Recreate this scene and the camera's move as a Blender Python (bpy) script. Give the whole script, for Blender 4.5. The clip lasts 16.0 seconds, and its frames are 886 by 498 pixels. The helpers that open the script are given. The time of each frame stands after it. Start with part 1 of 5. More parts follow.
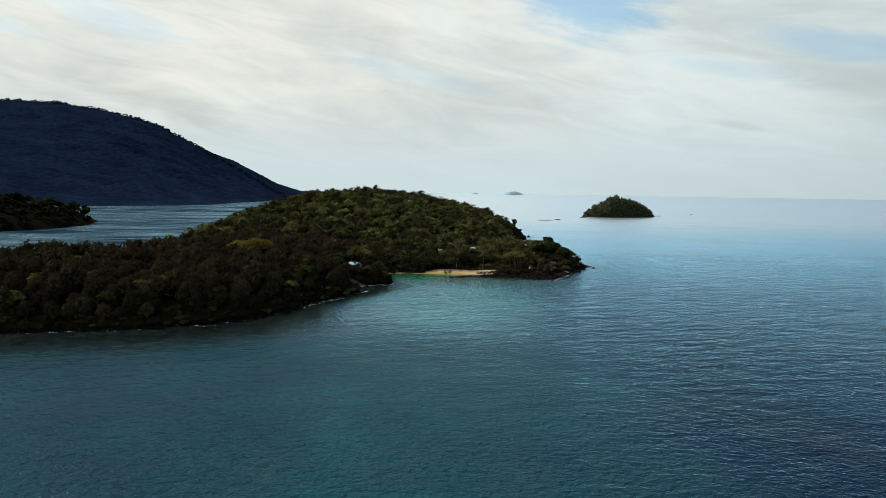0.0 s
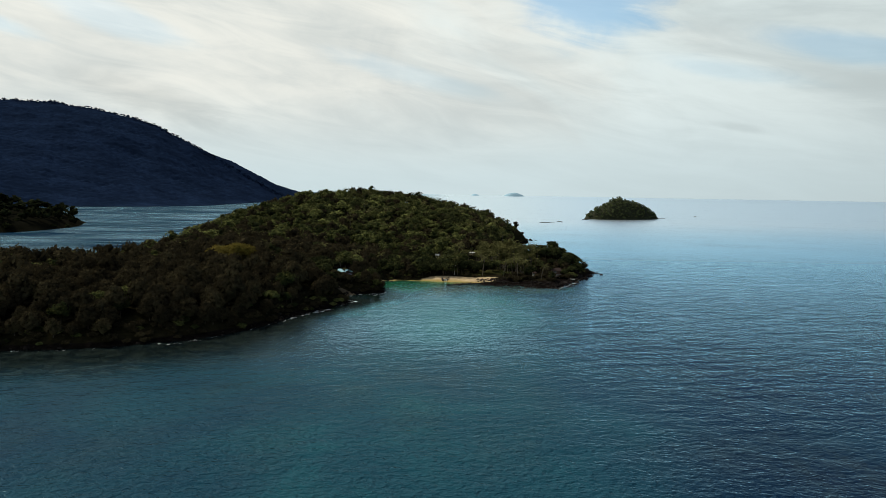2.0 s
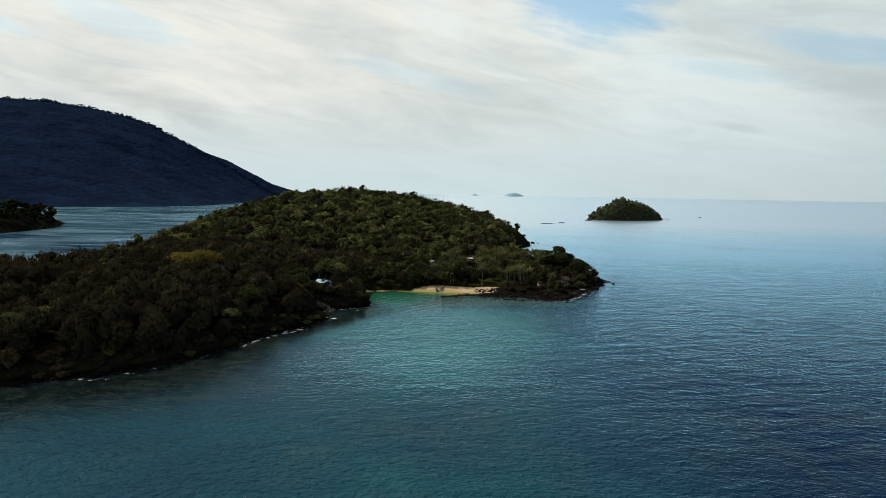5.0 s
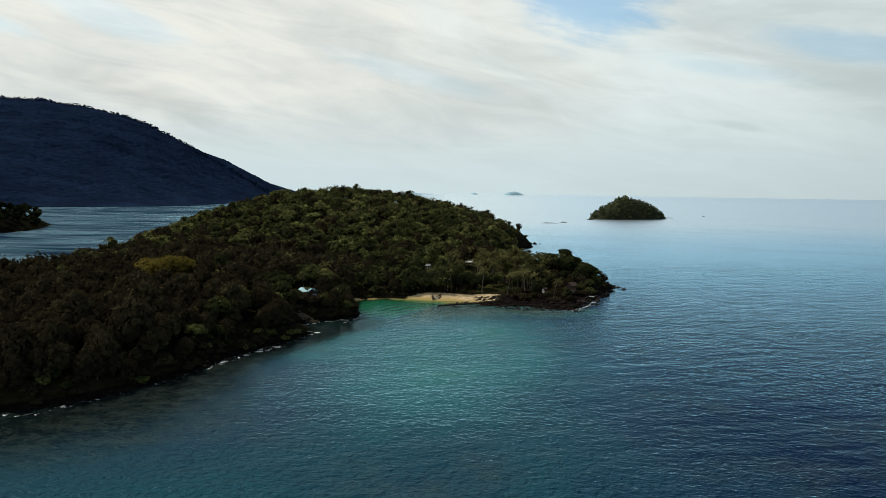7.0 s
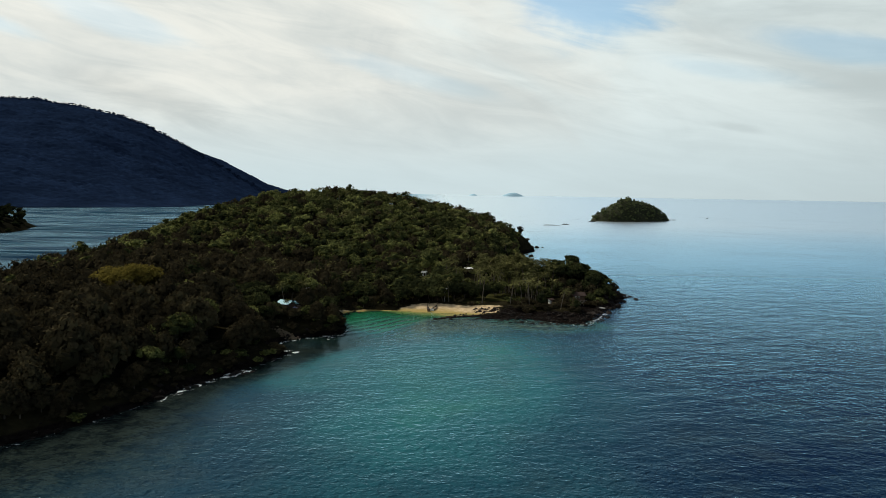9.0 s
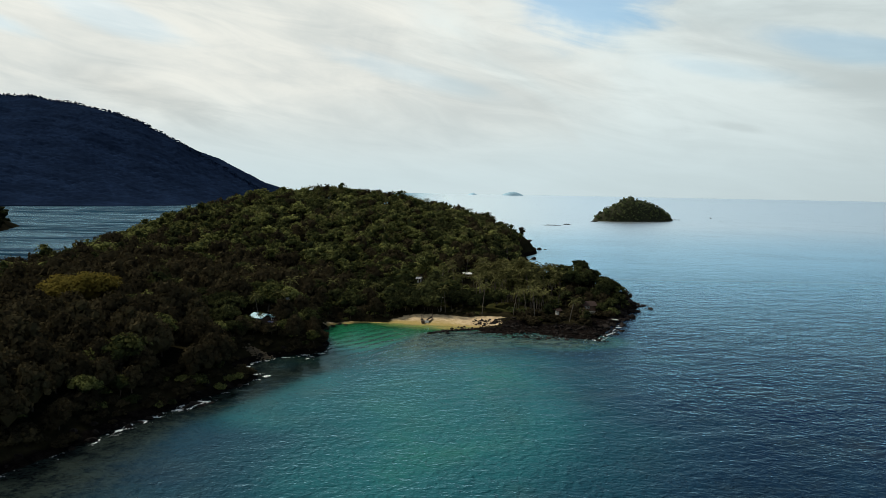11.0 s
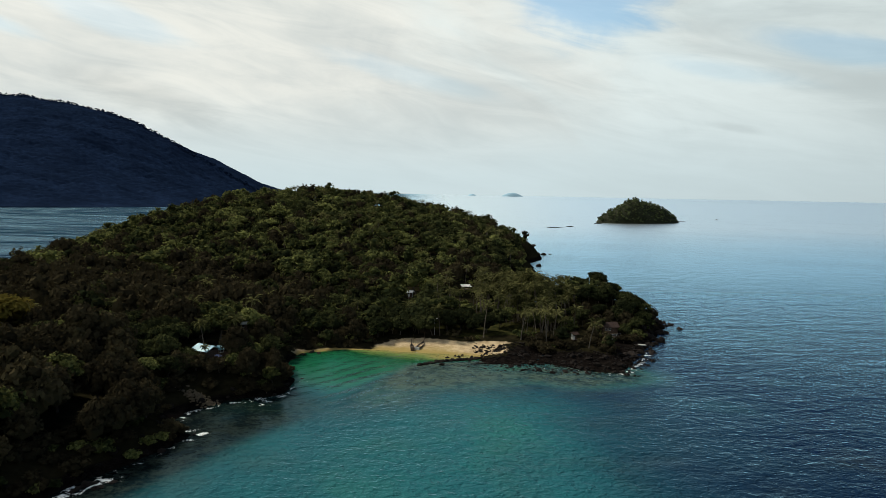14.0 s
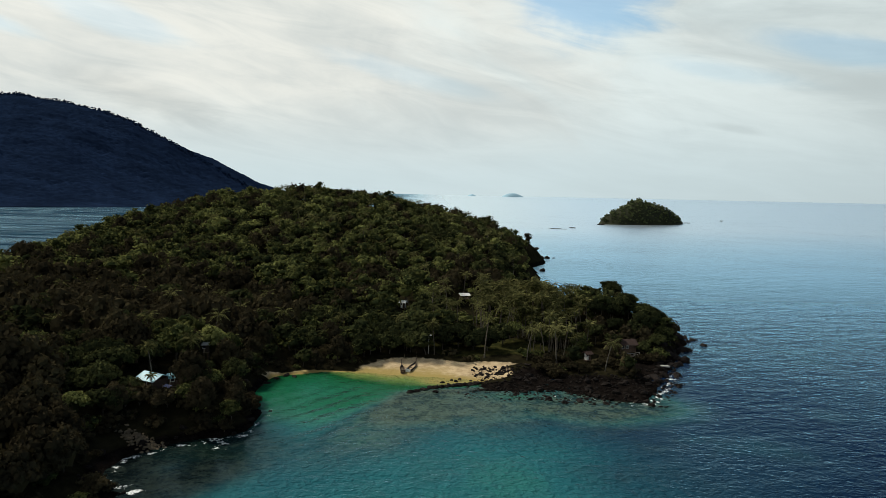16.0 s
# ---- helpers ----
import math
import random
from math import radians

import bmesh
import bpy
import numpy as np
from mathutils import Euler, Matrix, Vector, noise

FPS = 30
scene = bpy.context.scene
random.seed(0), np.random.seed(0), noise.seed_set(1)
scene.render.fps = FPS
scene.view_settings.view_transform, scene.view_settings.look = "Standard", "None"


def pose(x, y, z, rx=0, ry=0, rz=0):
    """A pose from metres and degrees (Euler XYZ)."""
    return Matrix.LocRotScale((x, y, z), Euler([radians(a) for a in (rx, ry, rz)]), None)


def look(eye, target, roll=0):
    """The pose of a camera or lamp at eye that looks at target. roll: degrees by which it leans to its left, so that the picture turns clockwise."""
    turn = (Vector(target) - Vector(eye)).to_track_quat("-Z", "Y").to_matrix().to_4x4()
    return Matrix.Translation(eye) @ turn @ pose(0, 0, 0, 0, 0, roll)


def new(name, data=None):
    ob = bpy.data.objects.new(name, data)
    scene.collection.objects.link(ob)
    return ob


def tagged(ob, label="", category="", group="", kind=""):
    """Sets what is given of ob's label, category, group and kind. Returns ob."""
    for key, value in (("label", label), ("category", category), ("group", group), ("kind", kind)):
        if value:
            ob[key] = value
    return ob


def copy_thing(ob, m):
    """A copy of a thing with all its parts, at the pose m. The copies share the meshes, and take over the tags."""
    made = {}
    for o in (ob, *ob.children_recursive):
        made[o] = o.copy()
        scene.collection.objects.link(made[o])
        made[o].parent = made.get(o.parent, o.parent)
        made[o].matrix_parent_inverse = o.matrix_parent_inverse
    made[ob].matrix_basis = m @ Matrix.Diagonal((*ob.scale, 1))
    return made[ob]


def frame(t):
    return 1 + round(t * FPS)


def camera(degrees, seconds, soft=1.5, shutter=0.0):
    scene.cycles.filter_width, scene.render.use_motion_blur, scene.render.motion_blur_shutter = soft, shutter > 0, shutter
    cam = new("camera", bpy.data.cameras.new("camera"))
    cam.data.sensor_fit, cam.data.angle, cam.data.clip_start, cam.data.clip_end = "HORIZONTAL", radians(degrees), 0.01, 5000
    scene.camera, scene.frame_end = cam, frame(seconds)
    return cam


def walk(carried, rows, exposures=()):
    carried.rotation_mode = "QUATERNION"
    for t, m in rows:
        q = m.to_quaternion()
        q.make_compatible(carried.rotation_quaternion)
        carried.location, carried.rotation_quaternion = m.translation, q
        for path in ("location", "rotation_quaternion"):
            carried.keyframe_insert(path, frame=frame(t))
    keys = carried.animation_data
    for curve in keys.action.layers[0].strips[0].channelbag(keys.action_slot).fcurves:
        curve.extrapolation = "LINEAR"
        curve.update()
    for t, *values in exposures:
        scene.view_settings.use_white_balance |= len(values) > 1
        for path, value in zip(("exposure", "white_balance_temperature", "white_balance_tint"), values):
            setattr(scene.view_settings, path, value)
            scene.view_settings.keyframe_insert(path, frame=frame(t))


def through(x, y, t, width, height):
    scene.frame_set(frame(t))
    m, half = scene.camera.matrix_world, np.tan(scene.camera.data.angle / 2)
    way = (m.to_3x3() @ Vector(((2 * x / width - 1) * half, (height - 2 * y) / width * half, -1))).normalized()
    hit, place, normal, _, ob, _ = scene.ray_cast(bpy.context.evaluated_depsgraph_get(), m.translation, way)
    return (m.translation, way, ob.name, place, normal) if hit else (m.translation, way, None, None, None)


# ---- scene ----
cam = camera(65.9, 16.0, soft=0.8)
PATH = [
    (0, (1.504, 3.998, 49.182), (1.53, 5.991, 49.011), 0.9),
    (0.5, (2.14, 10.969, 49.173), (2.165, 12.961, 49.004), 0.9),
    (1, (2.64, 17.886, 49.168), (2.665, 19.879, 48.999), 0.9),
    (1.5, (3.089, 24.784, 49.162), (3.115, 26.777, 48.994), 1.0),
    (2, (3.564, 31.666, 49.127), (3.589, 33.659, 48.96), 1.0),
    (2.5, (4.056, 38.605, 49.073), (4.082, 40.598, 48.907), 1.0),
    (3, (4.574, 45.58, 49.028), (4.6, 47.573, 48.862), 1.0),
    (3.5, (5.104, 52.562, 48.99), (5.131, 54.555, 48.825), 1.0),
    (4, (5.63, 59.558, 48.967), (5.656, 61.551, 48.801), 1.0),
    (4.2, (5.82, 62.343, 48.966), (5.847, 64.336, 48.8), 1.1),
    (6.5, (7.784, 94.252, 48.961), (7.812, 96.245, 48.791), 0.9),
    (7, (8.25, 101.218, 48.961), (8.278, 103.21, 48.791), 0.9),
    (7.5, (8.697, 108.14, 48.967), (8.725, 110.132, 48.798), 0.9),
    (8, (9.087, 114.976, 48.986), (9.116, 116.969, 48.818), 0.9),
    (8.5, (9.4, 121.77, 49.012), (9.43, 123.763, 48.844), 1.0),
    (9, (9.76, 128.641, 49.027), (9.79, 130.634, 48.86), 1.0),
    (11.5, (11.862, 163.714, 48.982), (11.894, 165.706, 48.812), 1.1),
    (12, (12.262, 170.769, 48.984), (12.294, 172.762, 48.814), 1.0),
    (12.5, (12.666, 177.899, 48.977), (12.699, 179.891, 48.808), 1.0),
    (13, (13.093, 185.064, 48.944), (13.126, 187.056, 48.775), 1.0),
    (13.5, (13.451, 192.131, 48.897), (13.485, 194.124, 48.729), 1.1),
    (14, (13.773, 199.031, 48.846), (13.807, 201.024, 48.679), 1.1),
    (14.5, (14.177, 205.892, 48.776), (14.211, 207.885, 48.609), 1.0),
    (15, (14.589, 212.638, 48.701), (14.624, 214.631, 48.535), 1.1),
    (15.5, (15.014, 219.294, 48.636), (15.048, 221.287, 48.471), 1.1),
    (16, (15.549, 225.96, 48.599), (15.583, 227.953, 48.433), 1.2),
]
walk(cam, [(t, look(eye, target, roll)) for t, eye, target, roll in PATH])

# ---- world and sun ----
SUN_AZ, SUN_EL = -52.0, 47.0      # degrees clockwise from +Y, and above the horizon
scene.view_settings.exposure = 0.0


class Tree:
    """Small helper to write node trees as expressions."""

    def __init__(self, nt):
        self.nt = nt

    def node(self, kind, **props):
        n = self.nt.nodes.new(kind)
        if "operation" in props:
            n.operation = props["operation"]
        if "use_clamp" in props:
            n.use_clamp = props["use_clamp"]
        if "data_type" in props:
            n.data_type, n.blend_type = props["data_type"], props["blend_type"]
        if "interpolation_type" in props:
            n.interpolation_type = props["interpolation_type"]
        if "attribute_name" in props:
            n.attribute_name = props["attribute_name"]
        if "sky_type" in props:
            n.sky_type, n.sun_disc = props["sky_type"], props["sun_disc"]
        return n

    def put(self, socket, value):
        if isinstance(value, bpy.types.NodeSocket):
            self.nt.links.new(value, socket)
        elif value is not None:
            socket.default_value = value

    def math(self, op, a, b=None, c=None, clamp=False):
        n = self.node("ShaderNodeMath", operation=op, use_clamp=clamp)
        for s, v in zip(n.inputs, (a, b, c)):
            self.put(s, v)
        return n.outputs[0]

    def vmath(self, op, a, b=None):
        n = self.node("ShaderNodeVectorMath", operation=op)
        self.put(n.inputs[0], a)
        self.put(n.inputs[1], b)
        return n.outputs[0]

    def mix(self, fac, a, b, blend="MIX"):
        n = self.node("ShaderNodeMix", data_type="RGBA", blend_type=blend)
        self.put(n.inputs[0], fac)
        self.put(n.inputs[6], a if isinstance(a, bpy.types.NodeSocket) else (*a, 1))
        self.put(n.inputs[7], b if isinstance(b, bpy.types.NodeSocket) else (*b, 1))
        return n.outputs[2]

    def noise(self, vec, scale, detail=4.0, rough=0.55, warp=0.0):
        n = self.node("ShaderNodeTexNoise")
        self.put(n.inputs["Vector"], vec)
        self.put(n.inputs["Scale"], scale)
        self.put(n.inputs["Detail"], detail)
        self.put(n.inputs["Roughness"], rough)
        self.put(n.inputs["Distortion"], warp)
        return n.outputs[0]

    def ramp(self, fac, stops, smooth=False):
        n = self.node("ShaderNodeValToRGB")
        n.color_ramp.interpolation = "EASE" if smooth else "LINEAR"
        els = n.color_ramp.elements
        while len(els) < len(stops):
            els.new(0.5)
        for el, (p, c) in zip(els, stops):
            el.position, el.color = p, (*c, 1) if len(c) == 3 else c
        self.put(n.inputs[0], fac)
        return n.outputs[0]

    def band(self, x, lo, hi):
        n = self.node("ShaderNodeMapRange", interpolation_type="SMOOTHSTEP")
        for s, v in zip(n.inputs, (x, lo, hi, 0.0, 1.0)):
            self.put(s, v)
        return n.outputs[0]

    def attr(self, name):
        return self.node("ShaderNodeAttribute", attribute_name=name).outputs["Fac"]

    def coords(self, which="Object"):
        return self.node("ShaderNodeTexCoord").outputs[which]

    def stretch(self, vec, scale=(1, 1, 1), turn=0.0, shift=(0, 0, 0)):
        spun, n = self.node("ShaderNodeMapping"), self.node("ShaderNodeMapping")
        self.put(spun.inputs[0], vec)
        spun.inputs[2].default_value = (0, 0, turn)
        self.put(n.inputs[0], spun.outputs[0])
        n.inputs[1].default_value, n.inputs[3].default_value = shift, scale
        return n.outputs[0]


world = bpy.data.worlds.new("sky")
scene.world = world
world.use_nodes = True
T = Tree(world.node_tree)
T.nt.nodes.clear()
sky = T.node("ShaderNodeTexSky", sky_type="NISHITA", sun_disc=False)
sky.sun_elevation, sky.sun_rotation = radians(SUN_EL), radians(SUN_AZ)
sky.air_density, sky.dust_density, sky.altitude = 1.0, 1.4, 0.0
ray = T.coords("Generated")
sep = T.node("ShaderNodeSeparateXYZ")
T.put(sep.inputs[0], ray)
up = T.math("MAXIMUM", sep.outputs[2], 0.0)
# cloud streaks lie along the bearing and sink gently eastwards
bearing = T.math("ARCTAN2", sep.outputs[0], sep.outputs[1])
lift = T.math("ARCSINE", sep.outputs[2])
chart = T.node("ShaderNodeCombineXYZ")
T.put(chart.inputs[0], bearing)
T.put(chart.inputs[1], lift)
veil = T.noise(T.stretch(chart.outputs[0], (1.7, 6.5, 1.0), radians(13), (3.1, 0.7, 0.0)), 1.0, 8.0, 0.58, 0.7)
streak = T.noise(T.stretch(chart.outputs[0], (5.0, 26.0, 1.0), radians(9), (1.3, 2.2, 0.0)), 1.0, 7.0, 0.60, 1.1)
billow = T.noise(T.stretch(chart.outputs[0], (4.2, 8.0, 1.0), radians(16), (5.0, 1.0, 0.0)), 1.0, 6.0, 0.55, 0.8)


def thin_spot(az, el, wide, high, ragged):
    """1 inside a ragged thin place of the deck, 0 outside; angles in degrees."""
    u = T.math("DIVIDE", T.math("SUBTRACT", bearing, radians(az)), radians(wide))
    w = T.math("SUBTRACT", lift, radians(el))
    w = T.math("DIVIDE", T.math("ADD", w, T.math("MULTIPLY", T.math("SUBTRACT", bearing, radians(az)), 0.22)), radians(high))
    r = T.math("SQRT", T.math("ADD", T.math("MULTIPLY", u, u), T.math("MULTIPLY", w, w)))
    r = T.math("ADD", r, T.math("MULTIPLY", T.math("SUBTRACT", T.math("ADD", T.math("MULTIPLY", billow, 0.6), T.math("MULTIPLY", streak, 0.4)), 0.5), ragged))
    return T.math("SUBTRACT", 1.0, T.band(r, 0.35, 1.15))


gap = T.math("MULTIPLY", thin_spot(11.6, 15.4, 6.0, 3.6, 3.0), 0.62)
for az, el, wide, high, ragged, much in ((-25.5, 12.4, 7.0, 1.3, 2.2, 0.17), (31.0, 10.6, 6.0, 1.2, 2.6, 0.36), (22.0, 9.6, 6.0, 0.9, 2.4, 0.18), (-2.0, 9.4, 7.0, 1.0, 2.4, 0.14), (-33.0, 11.2, 4.0, 0.8, 2.2, 0.18)):
    gap = T.math("MAXIMUM", gap, T.math("MULTIPLY", thin_spot(az, el, wide, high, ragged), much))
cover = T.math("SUBTRACT", 1.0, gap)
# overhead, unseen: deck opened east and closed west to steer the sea's reflections
unseen_clear_east = T.math("MULTIPLY", T.band(up, 0.265, 0.40), T.band(T.math("ADD", sep.outputs[0], T.math("MULTIPLY", T.math("SUBTRACT", veil, 0.5), 0.3)), 0.08, 0.36))
unseen_bank_west = T.math("MULTIPLY", T.band(up, 0.20, 0.34), T.math("SUBTRACT", 1.0, T.band(sep.outputs[0], -0.10, 0.28)))
cover = T.math("MAXIMUM", cover, T.math("MULTIPLY", unseen_bank_west, T.math("ADD", 0.60, T.math("MULTIPLY", veil, 0.5))))
cover = T.math("MULTIPLY", cover, T.math("SUBTRACT", 1.0, unseen_clear_east), None, True)
cover = T.math("MULTIPLY", cover, T.math("SUBTRACT", 1.0, T.math("MULTIPLY", T.band(up, 0.62, 0.90), 0.65)))
# blue dimmed overhead, above the view, to darken what the sea mirrors
blue = T.vmath("MULTIPLY", sky.outputs[0], T.mix(T.band(up, 0.26, 0.50), (0.088, 0.138, 0.150), (0.014, 0.029, 0.048)))
# cloud is lit brightest towards the sun, greyer away from it
sunward = T.node("ShaderNodeVectorMath", operation="DOT_PRODUCT")
sd = (math.sin(radians(SUN_AZ)) * math.cos(radians(SUN_EL)), math.cos(radians(SUN_AZ)) * math.cos(radians(SUN_EL)), math.sin(radians(SUN_EL)))
T.put(sunward.inputs[0], ray)
sunward.inputs[1].default_value = sd
glow = T.band(sunward.outputs["Value"], -1.10, 0.55)
relief = T.math("ADD", T.math("ADD", T.math("MULTIPLY", veil, 0.40), T.math("MULTIPLY", streak, 0.32)), T.math("MULTIPLY", billow, 0.28))
haze = T.math("SUBTRACT", 1.0, T.band(up, 0.0, 0.15))
relief = T.math("ADD", T.math("MULTIPLY", relief, T.math("SUBTRACT", 1.0, T.math("MULTIPLY", haze, 0.75))), T.math("MULTIPLY", haze, 0.35))
# rags of thicker grey cloud by the mountain and low in the east
rag = T.math("ADD", T.math("MULTIPLY", thin_spot(-21.5, 6.3, 6.0, 1.7, 2.4), 0.26), T.math("MULTIPLY", thin_spot(24.0, 5.2, 2.6, 0.5, 2.0), 0.22))
bright = T.math("MULTIPLY", T.math("ADD", 0.215, T.math("MULTIPLY", glow, 0.572)), T.math("SUBTRACT", T.math("ADD", 0.85, T.math("MULTIPLY", T.band(relief, 0.32, 0.64), 0.28)), T.math("MULTIPLY", rag, 0.45)))
cool = T.band(T.math("ADD", bearing, T.math("MULTIPLY", T.math("SUBTRACT", billow, 0.5), 0.9)), -0.15, 0.42)
tone = T.mix(T.band(relief, 0.36, 0.60), (0.895, 0.957, 0.93), (0.99, 1.0, 0.925))
tone = T.mix(T.math("MULTIPLY", cool, 0.75), tone, (0.83, 0.965, 0.975))
tone = T.mix(haze, tone, (0.785, 0.935, 0.965))
cloud = T.vmath("MULTIPLY", tone, T.nt.nodes.new("ShaderNodeCombineXYZ").outputs[0])
comb = cloud.node.inputs[1].links[0].from_node
for s in comb.inputs:
    T.put(s, bright)
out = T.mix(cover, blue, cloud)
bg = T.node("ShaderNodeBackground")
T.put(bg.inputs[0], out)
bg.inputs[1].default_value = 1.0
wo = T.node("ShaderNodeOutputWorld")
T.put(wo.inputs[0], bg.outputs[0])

sun = new("sun", bpy.data.lights.new("sun", "SUN"))
sun.data.energy, sun.data.angle, sun.data.color = 3.7, radians(8.0), (1.0, 0.93, 0.80)
sun.matrix_world = look(Vector(sd) * 1000, (0, 0, 0))


# ---- materials ----
def material(name):
    m = bpy.data.materials.new(name)
    m.use_nodes = True
    t = Tree(m.node_tree)
    t.nt.nodes.clear()
    o = t.node("ShaderNodeOutputMaterial")
    return m, t, o


def surface(name, colour, rough=0.8, spread=0.3, scale=1.0, bump=0.02, metal=0.0, fine=9.0, spec=0.3):
    """A plain worn material: base colour broken up at two scales, with fine relief."""
    m, t, o = material(name)
    p = t.node("ShaderNodeBsdfPrincipled")
    v = t.coords()
    big, small = t.noise(v, scale, 3), t.noise(v, scale * fine, 4)
    own = t.node("ShaderNodeObjectInfo").outputs["Random"]
    k = t.math("ADD", t.math("MULTIPLY", big, 0.6), t.math("MULTIPLY", small, 0.4))
    k = t.math("ADD", k, t.math("MULTIPLY", t.math("SUBTRACT", own, 0.5), 0.25))
    lo = tuple(c * (1 - spread) for c in colour)
    hi = tuple(min(1, c * (1 + spread)) for c in colour)
    t.put(p.inputs["Base Color"], t.mix(t.band(k, 0.3, 0.7), lo, hi))
    p.inputs["Roughness"].default_value, p.inputs["Metallic"].default_value = rough, metal
    p.inputs["Specular IOR Level"].default_value = spec
    b = t.node("ShaderNodeBump")
    b.inputs["Distance"].default_value = bump
    t.put(b.inputs["Height"], small)
    t.put(p.inputs["Normal"], b.outputs[0])
    t.put(o.inputs[0], p.outputs[0])
    return m


def foliage(name, low, mid, high, through=0.26):
    """Leaves: hue from plant to plant and leaf to leaf, some light let through."""
    m, t, o = material(name)
    plant = t.math("FRACT", t.math("ADD", t.attr("tint"), t.node("ShaderNodeObjectInfo").outputs["Random"]))
    leaf = t.node("ShaderNodeNewGeometry").outputs["Random Per Island"]
    k = t.math("ADD", t.math("MULTIPLY", plant, 0.54), t.math("MULTIPLY", leaf, 0.46))
    c = t.ramp(k, [(0.08, low), (0.5, mid), (0.95, high)])
    d = t.node("ShaderNodeBsdfPrincipled")
    t.put(d.inputs["Base Color"], c)
    d.inputs["Roughness"].default_value, d.inputs["Specular IOR Level"].default_value = 0.8, 0.0
    tr = t.node("ShaderNodeBsdfTranslucent")
    t.put(tr.inputs[0], t.mix(0.5, c, tuple(x * 1.4 for x in high)))
    mx = t.node("ShaderNodeMixShader")
    mx.inputs[0].default_value = through
    t.put(mx.inputs[1], d.outputs[0])
    t.put(mx.inputs[2], tr.outputs[0])
    t.put(o.inputs[0], mx.outputs[0])
    return m


M_LEAF = foliage("leaf_mixed_green", (0.010, 0.015, 0.0075), (0.023, 0.031, 0.0135), (0.25, 0.262, 0.085))
M_FEATHER = foliage("leaf_dull_feathery", (0.019, 0.0165, 0.010), (0.032, 0.0265, 0.0155), (0.064, 0.054, 0.028), 0.12)
M_YELLOW = foliage("leaf_yellow_blossom", (0.060, 0.054, 0.013), (0.105, 0.086, 0.019), (0.19, 0.15, 0.036))
M_FROND = foliage("palm_frond", (0.013, 0.016, 0.007), (0.036, 0.041, 0.016), (0.25, 0.24, 0.095), 0.24)
M_DARK = foliage("leaf_dark_green", (0.008, 0.011, 0.006), (0.019, 0.024, 0.011), (0.085, 0.092, 0.034), 0.2)
M_BARK = surface("bark", (0.06, 0.048, 0.036), 0.9, 0.4, 0.8, 0.04)
M_PALM_BARK = surface("palm_bark", (0.085, 0.072, 0.055), 0.9, 0.35, 1.5, 0.03)
M_ROCK = surface("dark_shore_rock", (0.015, 0.012, 0.0105), 0.85, 0.6, 0.9, 0.2, spec=0.06)
M_RUBBLE = surface("pale_rubble", (0.10, 0.078, 0.052), 0.9, 0.4, 1.2, 0.1, spec=0.05)
# distance haze is put into the base colours of these two
M_HAZED_FAR_LEAF = surface("haze_tinted_forest", (0.0095, 0.0188, 0.043), 0.95, 0.34, 0.012, 0.0, fine=8, spec=0.0)
M_HAZE_ISLE = surface("hazy_far_land", (0.33, 0.50, 0.60), 1.0, 0.08, 0.01, 0.0, spec=0.0)
M_WHITE = surface("white_paint", (0.78, 0.78, 0.75), 0.55, 0.08, 1.5, 0.004)
M_WOOD = surface("weathered_wood", (0.20, 0.145, 0.10), 0.8, 0.35, 2.5, 0.01)
M_DARKWOOD = surface("dark_stained_wood", (0.07, 0.045, 0.032), 0.75, 0.35, 2.5, 0.01)
M_BLUE_ROOF = surface("pale_blue_sheet_roof", (0.24, 0.47, 0.54), 0.45, 0.18, 0.9, 0.006)
M_GREY_ROOF = surface("pale_grey_sheet_roof", (0.62, 0.62, 0.60), 0.5, 0.15, 0.9, 0.006)
M_BROWN_ROOF = surface("brown_thatch", (0.040, 0.024, 0.019), 0.95, 0.35, 2.0, 0.03)
M_CONCRETE = surface("pale_concrete", (0.33, 0.32, 0.295), 0.85, 0.2, 1.0, 0.01)
M_GLASS = surface("dark_window", (0.02, 0.024, 0.03), 0.15, 0.2, 1.0, 0.0, spec=0.5)
M_STEEL = surface("galvanised_steel", (0.45, 0.46, 0.47), 0.45, 0.15, 2.0, 0.002, metal=0.7)
# violet of a shaded house wall, carried by an added sheet
M_WALL_SHADE = surface("violet_wall_shade", (0.20, 0.22, 0.36), 0.6, 0.2, 1.5, 0.01)
M_BLACK_HULL = surface("dark_painted_hull", (0.03, 0.028, 0.03), 0.5, 0.3, 2.0, 0.004)


